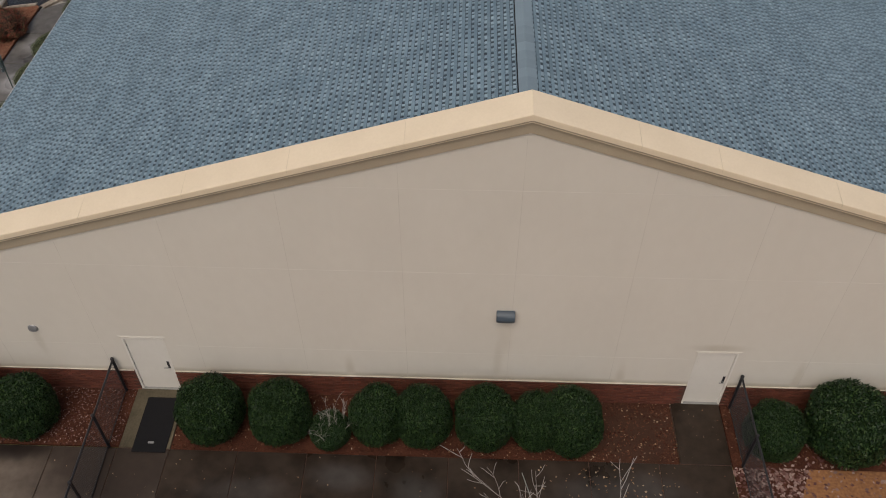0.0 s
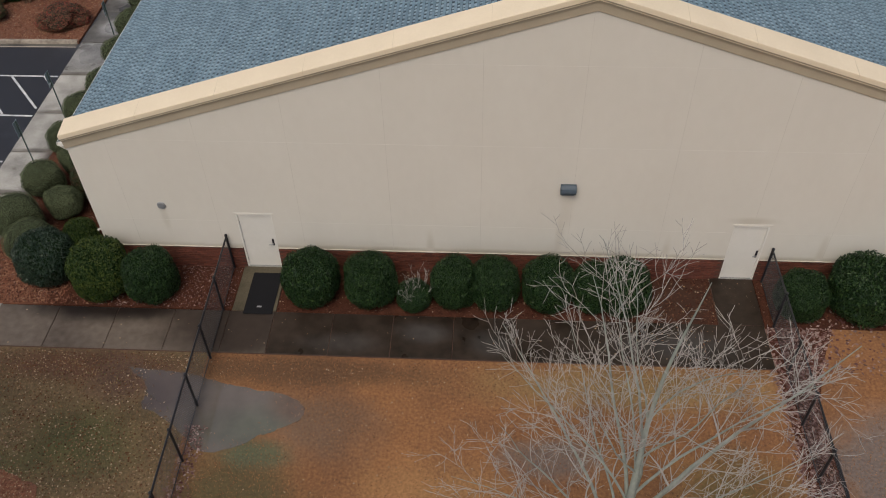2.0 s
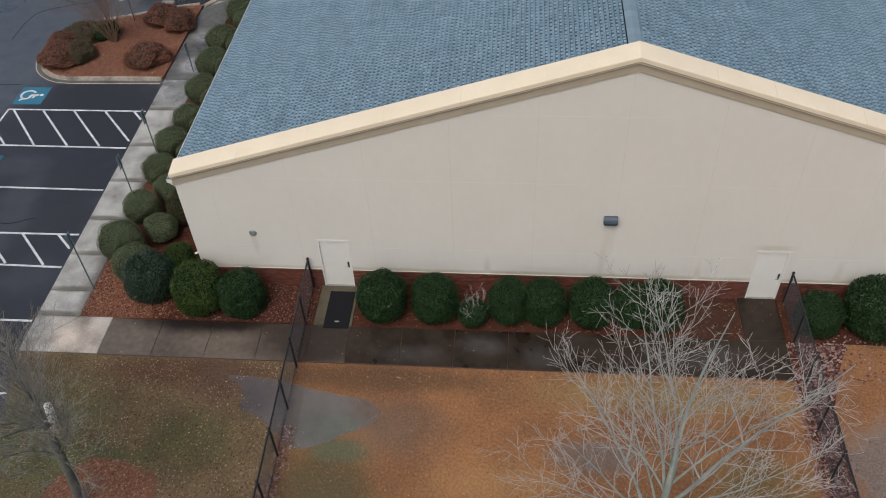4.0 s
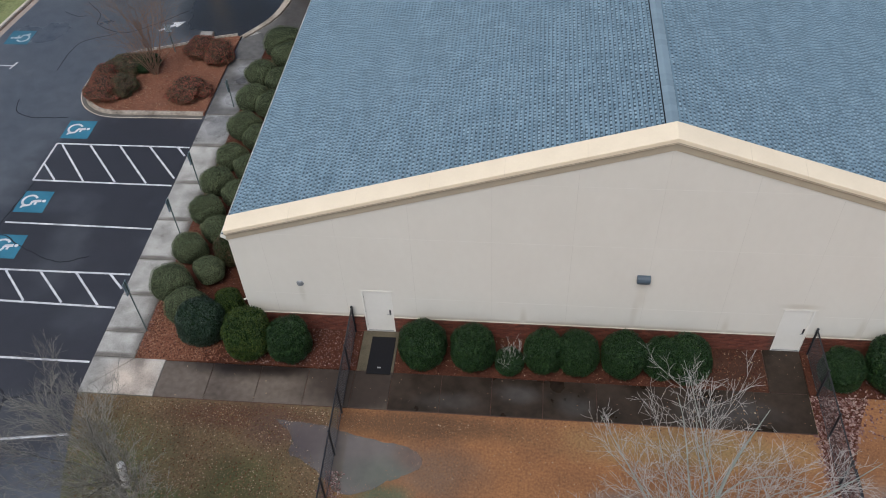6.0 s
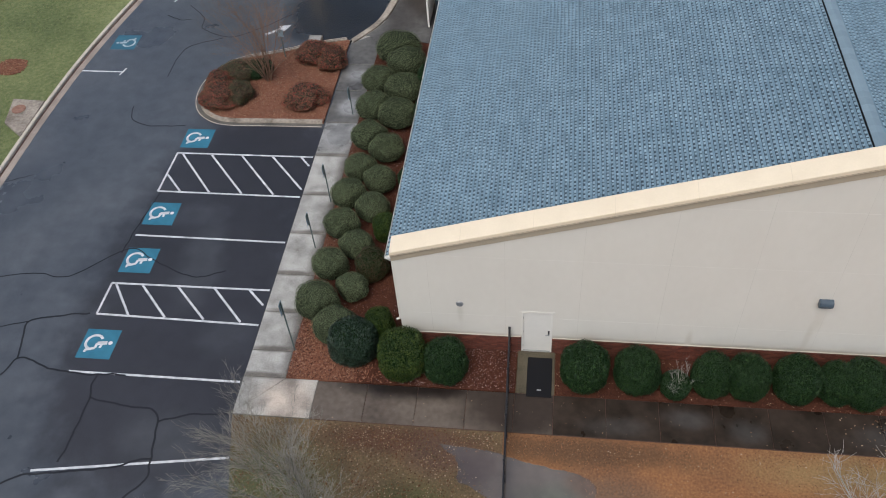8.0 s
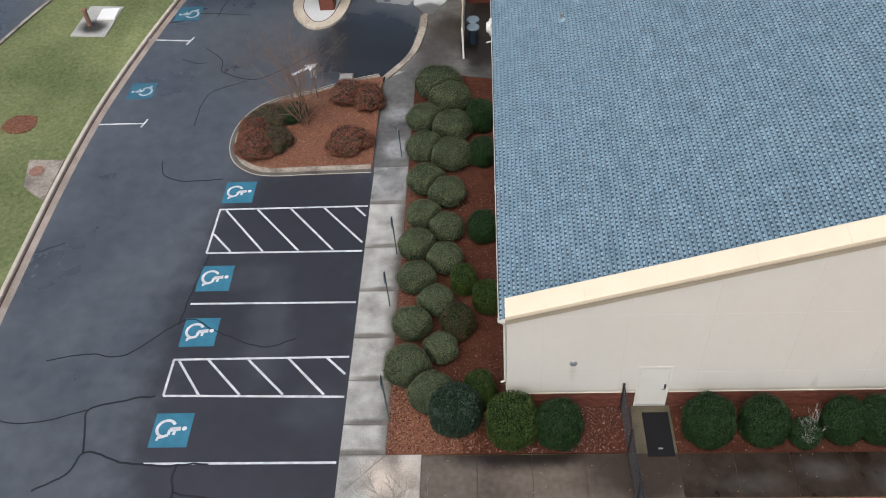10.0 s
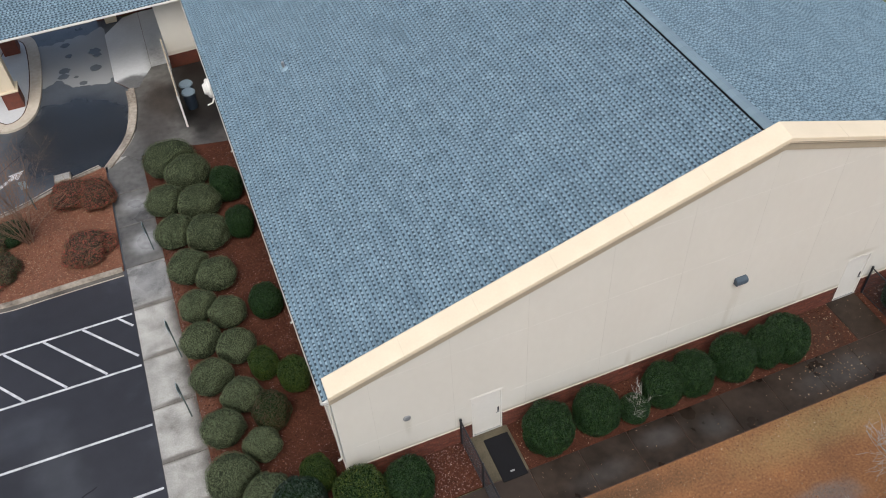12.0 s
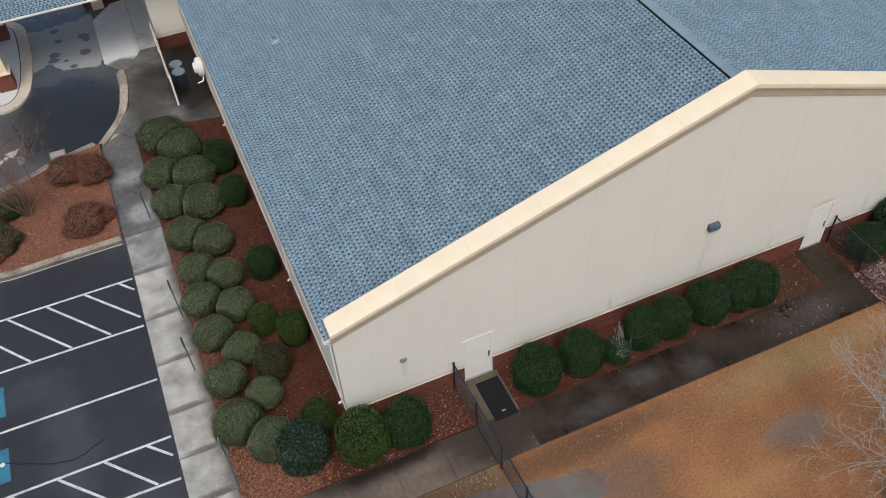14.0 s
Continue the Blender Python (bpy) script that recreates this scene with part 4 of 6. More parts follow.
rows = [[bm.verts.new((EAVE_X + a, yy, EAVE_Z - 0.03 + h)) for a, h in sec[:-1]] for yy in (0.01, 25.0, DEPTH)]
for a, b in zip(rows, rows[1:]):
    for i in range(len(a)):
        j = (i + 1) % len(a)
        bm.faces.new((a[i], b[i], b[j], a[j]))
bm.faces.new(rows[0])
bmesh.ops.recalc_face_normals(bm, faces=bm.faces[:])
part("gutter", bm, WHITE, hall, "white metal eaves gutter")
for yy in (0.16, 5.9, 15.9):
    bm = bmesh.new()
    tube(bm, [(EAVE_X - 0.03, yy, EAVE_Z - 0.1), (EAVE_X - 0.03, yy, EAVE_Z - 0.25), (-0.06, yy, EAVE_Z - 0.38), (-0.06, yy, 1.42), (-0.08, yy, 1.32), (-0.19, yy, 1.26)], 0.036, 0.036, 8)
    part("downspout", bm, STUCCO, hall, "white round downspout")

# doors
def door(x0, x1):
    d = part("door", cube(x0 + 0.05, x1 - 0.05, 0.03, 0.075, 0.075, 2.12, 0.004), DOORW, hall, "closed white flush steel door")
    bm = bmesh.new()
    box(bm, x0, x0 + 0.05, -0.006, 0.12, 0.06, 2.17)
    box(bm, x1 - 0.05, x1, -0.006, 0.12, 0.06, 2.17)
    box(bm, x0 + 0.05, x1 - 0.05, -0.006, 0.12, 2.12, 2.17)
    part("door_frame", bm, DOORW, d, "white steel door frame")
    bm = bmesh.new()
    lo, hi = [[bm.verts.new((x, y, z)) for y, z in ((0.01, 2.245), (-0.003, 2.235), (-0.013, 2.19), (-0.01, 2.18), (0.01, 2.18))] for x in (x0 - 0.06, x1 + 0.06)]
    bm.faces.new(lo)
    bm.faces.new(hi[::-1])
    for i in range(5):
        bm.faces.new((lo[i - 1], lo[i], hi[i], hi[i - 1]))
    bmesh.ops.recalc_face_normals(bm, faces=bm.faces[:])
    part("drip_cap", bm, STUCCO, d, "weathered white drip cap")
    part("threshold", cube(x0, x1, -0.03, 0.1, 0.04, 0.07), GREYMETAL, d, "aluminium threshold")
    bm = bmesh.new()
    box(bm, x1 - 0.15, x1 - 0.09, 0.018, 0.031, 0.93, 1.2, 0.004)
    part("lock_plate", bm, BLACKMETAL, d, "dark lock plate")
    bm = bmesh.new()
    tube(bm, [(x1 - 0.12, 0.02, 1.02), (x1 - 0.12, -0.04, 1.02), (x1 - 0.23, -0.045, 1.02)], 0.012, 0.012, 8)
    part("lever", bm, GREYMETAL, d, "steel lever handle")
    for z in (0.35, 1.1, 1.85):
        part("hinge", cube(x0 + 0.04, x0 + 0.06, 0.015, 0.032, z - 0.05, z + 0.05), GREYMETAL, d)
    part("reveal", cube(x0, x1, 0.12, 0.25, 0.0, 2.17), BLACKGAP, d)


for x0, x1 in DOORS:
    door(x0, x1)

# wall pack lamp and round vent
lamp = thing("wall_lamp", "blue-grey metal wall pack lamp on the stucco gable", "wall lamp", at=(13.35, 0, 3.42))
bm = bmesh.new()
sec = [(0.0, 0.13), (-0.08, 0.13), (-0.16, 0.085), (-0.2, -0.02), (-0.16, -0.13), (0.0, -0.13)]
lo, hi = [[bm.verts.new((x, y, z)) for y, z in sec] for x in (-0.21, 0.21)]
bm.faces.new(lo)
bm.faces.new(hi[::-1])
for i in range(len(sec)):
    j = (i + 1) % len(sec)
    bm.faces.new((lo[j], lo[i], hi[i], hi[j]))
bmesh.ops.recalc_face_normals(bm, faces=bm.faces[:])
bmesh.ops.bevel(bm, geom=bm.edges[:], offset=0.012, segments=2, affect="EDGES")
part("housing", bm, LAMPMETAL, lamp)
bm = cube(-0.17, 0.17, -0.155, -0.03, -0.15, -0.12, 0.01)
part("lens", bm, LENS, lamp, "ribbed glass lens")

vent = thing("wall_vent", "small round grey louvred vent in the stucco", "vent", at=(2.05, 0, 2.44))
bm = bmesh.new()
bmesh.ops.create_cone(bm, segments=24, radius1=0.13, radius2=0.11, depth=0.03, cap_ends=True, matrix=pose(0, -0.012, 0, 90))
part("flange", bm, GREYMETAL, vent)
for k in range(5):
    z = -0.07 + 0.035 * k
    w = math.sqrt(0.1**2 - z * z)
    bm = cube(-w, w, -0.045, -0.026, z - 0.008, z + 0.008)
    part("slat", bm, CANOPYD, vent)

# doormat
mat_ = thing("doormat", "black rubber doormat with a small pale label", "doormat", at=(4.76, -1.06, ZS + 0.01))
part("mat", cube(-0.42, 0.42, -0.82, 0.76, 0.001, 0.016, 0.005), BLACKGAP, mat_)
part("label_bar", cube(-0.07, 0.07, -0.58, -0.52, 0.017, 0.019), GREYMETAL, mat_, "small pale label patch")
part("ribs", cube(-0.4, 0.4, -0.42, 0.77, 0.016, 0.0175), BLACKGAP, mat_)

# ---- chain-link fences ----
def fence(x, y0, y1, posts, tall, label, turn=0.0):
    f = thing("chain_link_fence", label, "fence", at=(x, 0, 0))
    f.rotation_euler.z = turn
    x = 0
    for y in posts:
        bm = tube(bmesh.new(), [(x, y, -0.05), (x, y, tall)], 0.038, 0.038, 8)
        p = part("post", bm, BLACKMETAL, f)
        bm = bmesh.new()
        bmesh.ops.create_uvsphere(bm, u_segments=8, v_segments=5, radius=0.048, matrix=pose(x, y, tall + 0.01))
        part("cap", bm, BLACKMETAL, p)
    part("top_rail", tube(bmesh.new(), [(x, y0, tall - 0.04), (x, y1, tall - 0.04)], 0.027, 0.027, 6), BLACKMETAL, f)
    bm = tube(bmesh.new(), [(x, y0, 0.08), (x, y1, 0.08)], 0.014, 0.014, 4)
    part("tension_wire", bm, BLACKMETAL, f)
    verts, faces = [], []
    h, step, r = tall - 0.12, 0.075, 0.0024
    lo, hi = min(y0, y1), max(y0, y1)
    for sgn in (1, -1):
        k = lo - h
        while k < hi + h:
            a, b = (k, 0.06), (k + h, 0.06 + h)
            ya, yb = max(lo, a[0]), min(hi, b[0])
            if yb > ya:
                za, zb = 0.06 + (ya - k), 0.06 + (yb - k)
                if sgn < 0:
                    za, zb = 0.06 + h - (ya - k), 0.06 + h - (yb - k)
                o = len(verts)
                for yy, zz in ((ya, za), (yb, zb)):
                    verts += [(x - r, yy, zz), (x + r, yy, zz + r), (x + r, yy, zz - r)]
                faces += [(o, o + 1, o + 4, o + 3), (o + 1, o + 2, o + 5, o + 4), (o + 2, o, o + 3, o + 5)]
            k += step
    tagged(from_lists("mesh", verts, faces, BLACKMETAL, f, "black chain-link mesh"), kind="stuff")
    return f


fence(FENCE_X + 0.01, -0.08, -14.5, [-0.08, -1.72, -3.44, -5.0, -6.6, -8.22, -9.9, -11.6, -13.3], 1.38, "black coated chain-link fence from the wall across the lawn", radians(1.5))
fence(19.22, -0.1, -14.5, [-0.1, -1.75, -3.36, -4.95, -6.5, -8.1, -9.7, -11.3, -12.9], 1.38, "black chain-link fence beside the second door")

# ---- shrubs ----
def shrub_mesh(name, seed, count, leaf, core_mat, leaf_mat, power=2.6, lump=0.06, low=0.42, jitter=0.03, ruffle=0.7, size=(1, 1, 1), trim=(), bare=0.0):
    """A rounded clipped bush about 1 in radius and 1 high, its inside coloured dark as shade, with single leaves over
    it.
    """
    rng = random.Random(seed)
    off = Vector((seed * 3.1, seed * 1.7, seed))

    def point(a, p):
        c, s = math.cos(p), math.sin(p)
        blunt = (abs(c) ** power + abs(s) ** power) ** (-1 / power)
        d = Vector((c * blunt * math.cos(a), c * blunt * math.sin(a), s * blunt))
        k = 1 + lump * noise.noise(d * 1.7 + off) * 1.6 + lump * 0.5 * noise.noise(d * 5 + off)
        d *= k
        q = Vector((d.x * size[0], d.y * size[1], size[2] * (low + d.z * ((1 - low) if d.z > 0 else low))))
        for ux, uy, limit in trim:
            reach = q.x * ux + q.y * uy
            if reach > 0.6 * limit:
                pull = 0.6 * limit + 0.4 * limit * (1 - math.exp(-(reach - 0.6 * limit) / (0.4 * limit))) - reach
                q += Vector((ux * pull, uy * pull, 0))
        return q

    verts, faces = [], []
    nu, nv = 22, 12
    for j in range(nv + 1):
        for i in range(nu):
            q = point(2 * math.pi * i / nu, -math.pi / 2 + math.pi * j / nv)
            verts.append((q.x * 0.95, q.y * 0.95, max(0.0, q.z * 0.96)))
    for j in range(nv):
        for i in range(nu):
            faces.append((j * nu + i, j * nu + (i + 1) % nu, (j + 1) * nu + (i + 1) % nu, (j + 1) * nu + i))
    n_core = len(faces)
    for _ in range(count):
        a, p = rng.uniform(0, 2 * math.pi), math.asin(rng.uniform(-0.75, 1))
        # leaves thin out downwards, so the dark core paints the flanks' shade
        if rng.random() < bare * (0.6 - math.sin(p)):
            continue
        q = point(a, p)
        e = 0.02
        nrm = (point(a + e, p) - q).cross(point(a, min(p + e, 1.56)) - q)
        nrm = nrm.normalized() if nrm.length > 1e-9 else Vector((0, 0, 1))
        q = q + nrm * rng.uniform(-jitter * 1.5, jitter)
        nrm = (nrm + Vector((rng.uniform(-1, 1), rng.uniform(-1, 1), rng.uniform(-1, 1))) * ruffle).normalized()
        t = nrm.orthogonal().normalized()
        t = (Matrix.Rotation(rng.uniform(0, 6.28), 3, nrm) @ t)
        b = nrm.cross(t)
        l, w = leaf * rng.uniform(0.7, 1.3), leaf * rng.uniform(0.35, 0.6)
        o = len(verts)
        verts += [tuple(q + t * l), tuple(q + b * w), tuple(q - t * l), tuple(q - b * w)]
        faces.append((o, o + 1, o + 2, o + 3))
    me = bpy.data.meshes.new(name)
    me.from_pydata(verts, [], faces)
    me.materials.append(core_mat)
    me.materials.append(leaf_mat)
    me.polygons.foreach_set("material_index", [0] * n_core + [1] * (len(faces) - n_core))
    me.update()
    return me


def plant(name, me, x, y, r, h, label, category, group, turn, z=0.02, ry=None):
    ob = new(name, me)
    ob.matrix_basis = pose(x, y, z, 0, 0, turn) @ Matrix.Diagonal((r, ry or r, h, 1))
    return tagged(ob, label, category, group)


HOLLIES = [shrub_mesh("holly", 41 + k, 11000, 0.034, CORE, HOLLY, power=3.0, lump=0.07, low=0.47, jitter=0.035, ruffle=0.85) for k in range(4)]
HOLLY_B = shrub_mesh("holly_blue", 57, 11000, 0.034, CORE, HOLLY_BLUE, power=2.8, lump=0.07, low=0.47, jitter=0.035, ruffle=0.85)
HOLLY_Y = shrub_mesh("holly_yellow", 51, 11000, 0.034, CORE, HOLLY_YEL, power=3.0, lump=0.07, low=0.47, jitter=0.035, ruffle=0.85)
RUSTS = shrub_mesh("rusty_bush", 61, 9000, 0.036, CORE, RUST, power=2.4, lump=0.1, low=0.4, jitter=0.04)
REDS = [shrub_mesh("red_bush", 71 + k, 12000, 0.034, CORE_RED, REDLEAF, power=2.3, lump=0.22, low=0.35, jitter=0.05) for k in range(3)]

rng = random.Random(8)
SIDE = [(-2.72, 17.5, 1.22, 1.3), (-2.2, 16.35, 1.02, 1.25), (-3.28, 14.95, 0.88, 1.15), (-2.12, 14.3, 1.02, 1.2), (-3.18, 12.98, 0.9, 1.15), (-2.1, 12.42, 1.0, 1.2),
        (-3.07, 10.85, 0.86, 1.15), (-2.2, 10.05, 0.82, 1.15), (-3.08, 8.75, 0.77, 1.1), (-2.2, 8.05, 0.75, 1.1), (-3.25, 7.15, 0.8, 1.15), (-2.22, 6.4, 0.76, 1.1),
        (-3.22, 5.42, 0.77, 1.15), (-2.45, 4.3, 0.73, 1.1), (-3.26, 3.26, 0.76, 1.15), (-2.26, 2.22, 0.66, 1.0), (-3.3, 1.36, 0.9, 1.4), (-2.46, 0.3, 0.86, 1.35)]
for k, (x, y, r, h) in enumerate(SIDE):
    # each mound is clipped where it meets its neighbours
    trim = []
    for x2, y2, r2, _ in SIDE:
        far = math.hypot(x2 - x, y2 - y)
        if 0 < far < (r + r2) * 1.1:
            trim.append(((x2 - x) / far, (y2 - y) / far, far * r / (r + r2) - 0.015))
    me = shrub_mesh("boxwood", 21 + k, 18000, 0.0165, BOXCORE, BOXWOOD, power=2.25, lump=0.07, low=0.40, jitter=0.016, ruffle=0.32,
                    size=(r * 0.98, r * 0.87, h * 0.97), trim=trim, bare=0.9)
    plant("boxwood_shrub", me, x, y - 0.08, 1, 1, "grey-green clipped boxwood mound in the side bed", "shrub", "side bed mounds", 0)
for x, y, r, h in [(-0.86, 14.8, 0.74, 1.5), (-0.8, 12.4, 0.62, 1.35), (-0.8, 7.95, 0.66, 1.35), (-1.52, 5.3, 0.57, 1.2), (-0.66, 4.4, 0.62, 1.3), (-0.95, 0.45, 0.6, 1.4)]:
    plant("holly_shrub", HOLLY_Y if y < 6 else rng.choice(HOLLIES), x + 0.06, y - 0.12, r * 0.86, h * 0.92, "small green holly with yellowing tips by the side wall" if y < 6 else "small dark green holly close to the side wall", "shrub", "side bed hollies", rng.uniform(0, 360))
plant("bronze_shrub", RUSTS, -1.66, 3.2, 0.62, 1.2, "round bronze-tipped shrub among the boxwood mounds", "shrub", "", 40)
plant("holly_shrub", HOLLY_B, -1.66, -0.55, 0.83, 1.5, "large blue-green glossy holly at the building corner", "shrub", "front hollies", 10)
plant("holly_shrub", HOLLY_Y, 0.14, -1.0, 0.83, 1.65, "yellow-green clipped holly at the building corner", "shrub", "front hollies", 70)
plant("holly_shrub", HOLLIES[2], 1.6, -1.1, 0.74, 1.45, "dark green clipped holly beside the corner", "shrub", "front hollies", 130)
for k, (x, r, h) in enumerate([(6.24, 0.85, 1.62), (7.95, 0.8, 1.55), (10.35, 0.72, 1.5), (11.46, 0.74, 1.5), (12.98, 0.79, 1.55), (14.2, 0.68, 1.4), (15.05, 0.83, 1.5)]):
    plant("holly_shrub", HOLLIES[k % 4], x, -1.05, r * 0.92, h * 0.93, "dark green clipped holly along the front walk", "shrub", "front hollies", rng.uniform(0, 360))
plant("holly_shrub", HOLLIES[0], 19.95, -1.15, 0.68, 1.3, "small dark green holly by the second fence", "shrub", "front hollies", 15)
plant("holly_shrub", HOLLIES[3], 21.72, -1.0, 0.98, 1.65, "large dark green holly beyond the fence", "shrub", "front hollies", 200)
plant("holly_shrub", HOLLIES[1], 23.7, -1.0, 0.9, 1.6, "dark green holly further along the wall", "shrub", "front hollies", 100)
GREENREDS = shrub_mesh("green_bronze_bush", 81, 12000, 0.034, CORE_RED, GREENRED, power=2.3, lump=0.2, low=0.35, jitter=0.05)
for k, (me, x, y, r, ry, h, label) in enumerate([
        (REDS[0], -10.75, 13.55, 1.0, 0.85, 0.88, "bronze-red low shrub on the planted island"), (REDS[1], -11.05, 14.6, 0.72, 0.85, 0.85, "deep red low shrub at the island's rounded end"),
        (GREENREDS, -10.0, 13.85, 0.75, 0.75, 0.85, "green and bronze low shrub on the planted island"), (GREENREDS, -10.35, 15.6, 1.0, 0.7, 0.82, "green and bronze low shrub on the planted island"),
        (HOLLIES[2], -9.45, 15.75, 0.7, 0.55, 0.75, "dark green low shrub beside the crape myrtle"), (REDS[2], -6.6, 13.6, 1.02, 0.78, 0.8, "bronze-red low shrub on the planted island"),
        (REDS[0], -6.95, 17.1, 0.95, 0.72, 0.88, "bronze-red low shrub on the planted island"), (REDS[1], -6.0, 16.75, 0.72, 0.95, 0.9, "bronze-red low shrub beside the sidewalk")]):
    plant("red_shrub", me, x, y, r, h * 0.86, label, "shrub", "island shrubs", rng.uniform(0, 40), z=0.08, ry=ry)

# ---- bare trees ----
def branch_path(rng, start, way, length, bend, lift, n=5, curl=0.0):
    """A bending line: one steady curl, small kinks at the nodes and a pull upwards."""
    p, d, out = Vector(start), Vector(way).normalized(), [tuple(start)]
    axis = Vector((rng.uniform(-1, 1), rng.uniform(-1, 1), rng.uniform(-0.4, 0.4))).normalized()
    turn = Matrix.Rotation(rng.uniform(-curl, curl), 3, axis)
    for _ in range(n):
        d = (turn @ d + Vector((rng.uniform(-bend, bend), rng.uniform(-bend, bend), rng.uniform(-bend, bend) + lift))).normalized()
        p = p + d * (length / n)
        out.append(tuple(p))
    return out, d


def along_path(path, f):
    q = f * (len(path) - 1)
    i = min(int(q), len(path) - 2)
    return Vector(path[i]).lerp(Vector(path[i + 1]), q - i), (Vector(path[i + 1]) - Vector(path[i])).normalized()


def bare_tree(name, x, y, height, spread, leaders, trunk_len, trunk_r, seed, bark, twig, label, kids=(7, 5, 3, 2), z0=0.0, slim=0.34, lean=(0, 0), fork=0.7, least=0.0034, drift=0.0):
    """A leafless tree: trunk, rising leaders, limbs and fine twigs. spread: how far the leaders lean along x and along y."""
    rng = random.Random(seed)
    t = thing(name, label, "tree", at=(x, y, z0))
    trunk, crown = bmesh.new(), bmesh.new()
    tall = trunk_len > 0.3
    base, d = branch_path(rng, (0, 0, -0.1), (lean[0], lean[1], max(trunk_len, 1)), trunk_len + 0.1, 0.025, 0.0, 6)
    if tall:
        tube(trunk, base, trunk_r * 1.15, trunk_r * 0.7, 9)

    def grow(start, way, length, radius, level):
        n = (9, 6, 4, 3, 2)[min(level, 4)]
        path, d = branch_path(rng, start, way, length, (0.15, 0.11, 0.09, 0.08)[min(level, 3)], (0.10, 0.05, 0.02)[min(level, 2)], n, (0.2, 0.2, 0.15)[min(level, 2)])
        tube(trunk if level == 0 else crown, path, radius, max(radius * 0.25, least * 0.6), 6 if level == 0 else (5 if level == 1 else 3), cap=False)
        if level >= len(kids):
            return
        for k in range(kids[level]):
            f = rng.uniform(0.2, 0.98)
            s, along = along_path(path, f)
            side = Matrix.Rotation(rng.uniform(0, 6.28), 3, along) @ along.orthogonal().normalized()
            side = Vector((side.x, side.y * (0.6 + 0.4 * spread[1] / spread[0]), side.z))
            w = along * rng.uniform(0.7, 1.0) + side * rng.uniform(0.3, 0.75) + Vector((0, 0, 0.12))
            grow(s, w, length * rng.uniform(0.3, 0.68) * (1.15 - 0.5 * f), max(least, radius * (1 - 0.6 * f) * rng.uniform(0.28, 0.5)), level + 1)

    for k in range(leaders):
        a = 2 * math.pi * (k * 0.618 + rng.uniform(-0.08, 0.08))
        out = (0.2, 0.75, 1.15, 0.5, 1.3)[k % 5] * rng.uniform(0.85, 1.1)
        rise = (height - trunk_len) * (1.0, 0.9, 0.6, 0.95, 0.4)[k % 5] * rng.uniform(0.9, 1.05)
        if tall:
            start = along_path(base, rng.uniform(fork, 1.0))[0]
        else:
            start = Vector((0.12 * math.cos(a), 0.12 * math.sin(a), -0.05))
        way = Vector((math.cos(a) * out * spread[0] + drift * rise, math.sin(a) * out * spread[1], rise))
        if not tall and k:
            part("stem", trunk, bark, t, smooth=True)
            trunk = bmesh.new()
        grow(start, way, way.length * 0.95, trunk_r * slim * (1.7, 0.9, 0.75, 1.2, 0.6)[k % 5] * rng.uniform(0.9, 1.1) if tall else trunk_r, 0)
    part("trunk" if tall else "stem", trunk, bark, t, "bare trunk and main limbs" if tall else "", smooth=True)
    part("crown", crown, twig, t, "leafless crown of fine twigs")
    return t


def spreading_tree(x, y, seed, top, limbs, trunk_r, bark, twig, label, kids=(8, 4, 3)):
    """A leafless tree: a leader to its top, limbs given by (height on the leader, tip, radius), and three orders of curving branches."""
    rng = random.Random(seed)
    t = thing("bare_tree", label, "tree", at=(x, y, 0))
    trunk, crown = bmesh.new(), bmesh.new()
    top = Vector(top) - Vector((x, y, 0))
    base = [(top.x * f + 0.10 * math.sin(7 * f), top.y * f + 0.08 * math.sin(9 * f + 1), top.z * f - 0.1 * (1 - f)) for f in (k / 16 for k in range(17))]
    for a, b, c in ((0, 8, 0), (8, 16, 1)):
        ends = (1.15, 0.42, 0.05)
        tube(trunk, base[a:b + 1], trunk_r * ends[c], trunk_r * ends[c + 1], 10, cap=False)

    def shoot(start, way, length, radius, level):
        n = (10, 6, 5, 3)[level]
        path, _ = branch_path(rng, start, way, length, (0.11, 0.17, 0.17, 0.17)[level], (0.015, 0.06, 0.06, 0.05)[level], n, (0.06, 0.14, 0.18, 0.2)[level])
        tube(trunk if level == 0 else crown, path, radius, max(radius * 0.12, 0.0036), (7, 5, 3, 3)[level], cap=False)
        if level == 3:
            return
        for k in range(kids[level]):
            f = (k + rng.uniform(0.1, 0.9)) / kids[level] * 0.8 + 0.14
            s, along = along_path(path, f)
            side = Matrix.Rotation(k * 2.4 + rng.uniform(-0.7, 0.7), 3, along) @ along.orthogonal().normalized()
            open_ = math.radians(rng.uniform(24, 50))
            w = along * math.cos(open_) + side * math.sin(open_)
            reach = (rng.uniform(1.0, 2.3), rng.uniform(0.45, 1.0), rng.uniform(0.2, 0.55))[level] * (1.2 - 0.6 * f)
            shoot(s, w, min(reach, 0.75 * length), max(0.0050, radius * (1 - 0.85 * f) * rng.uniform(0.42, 0.65)), level + 1)

    for height, tip, radius in limbs:
        start = along_path(base, height / top.z)[0]
        way = Vector(tip) - Vector((x, y, 0)) - start
        shoot(start, way, way.length * 1.02, radius, 0)
    part("trunk", trunk, bark, t, "lichened trunk and main limbs", smooth=True)
    part("crown", crown, twig, t, "leafless crown of fine pale twigs")


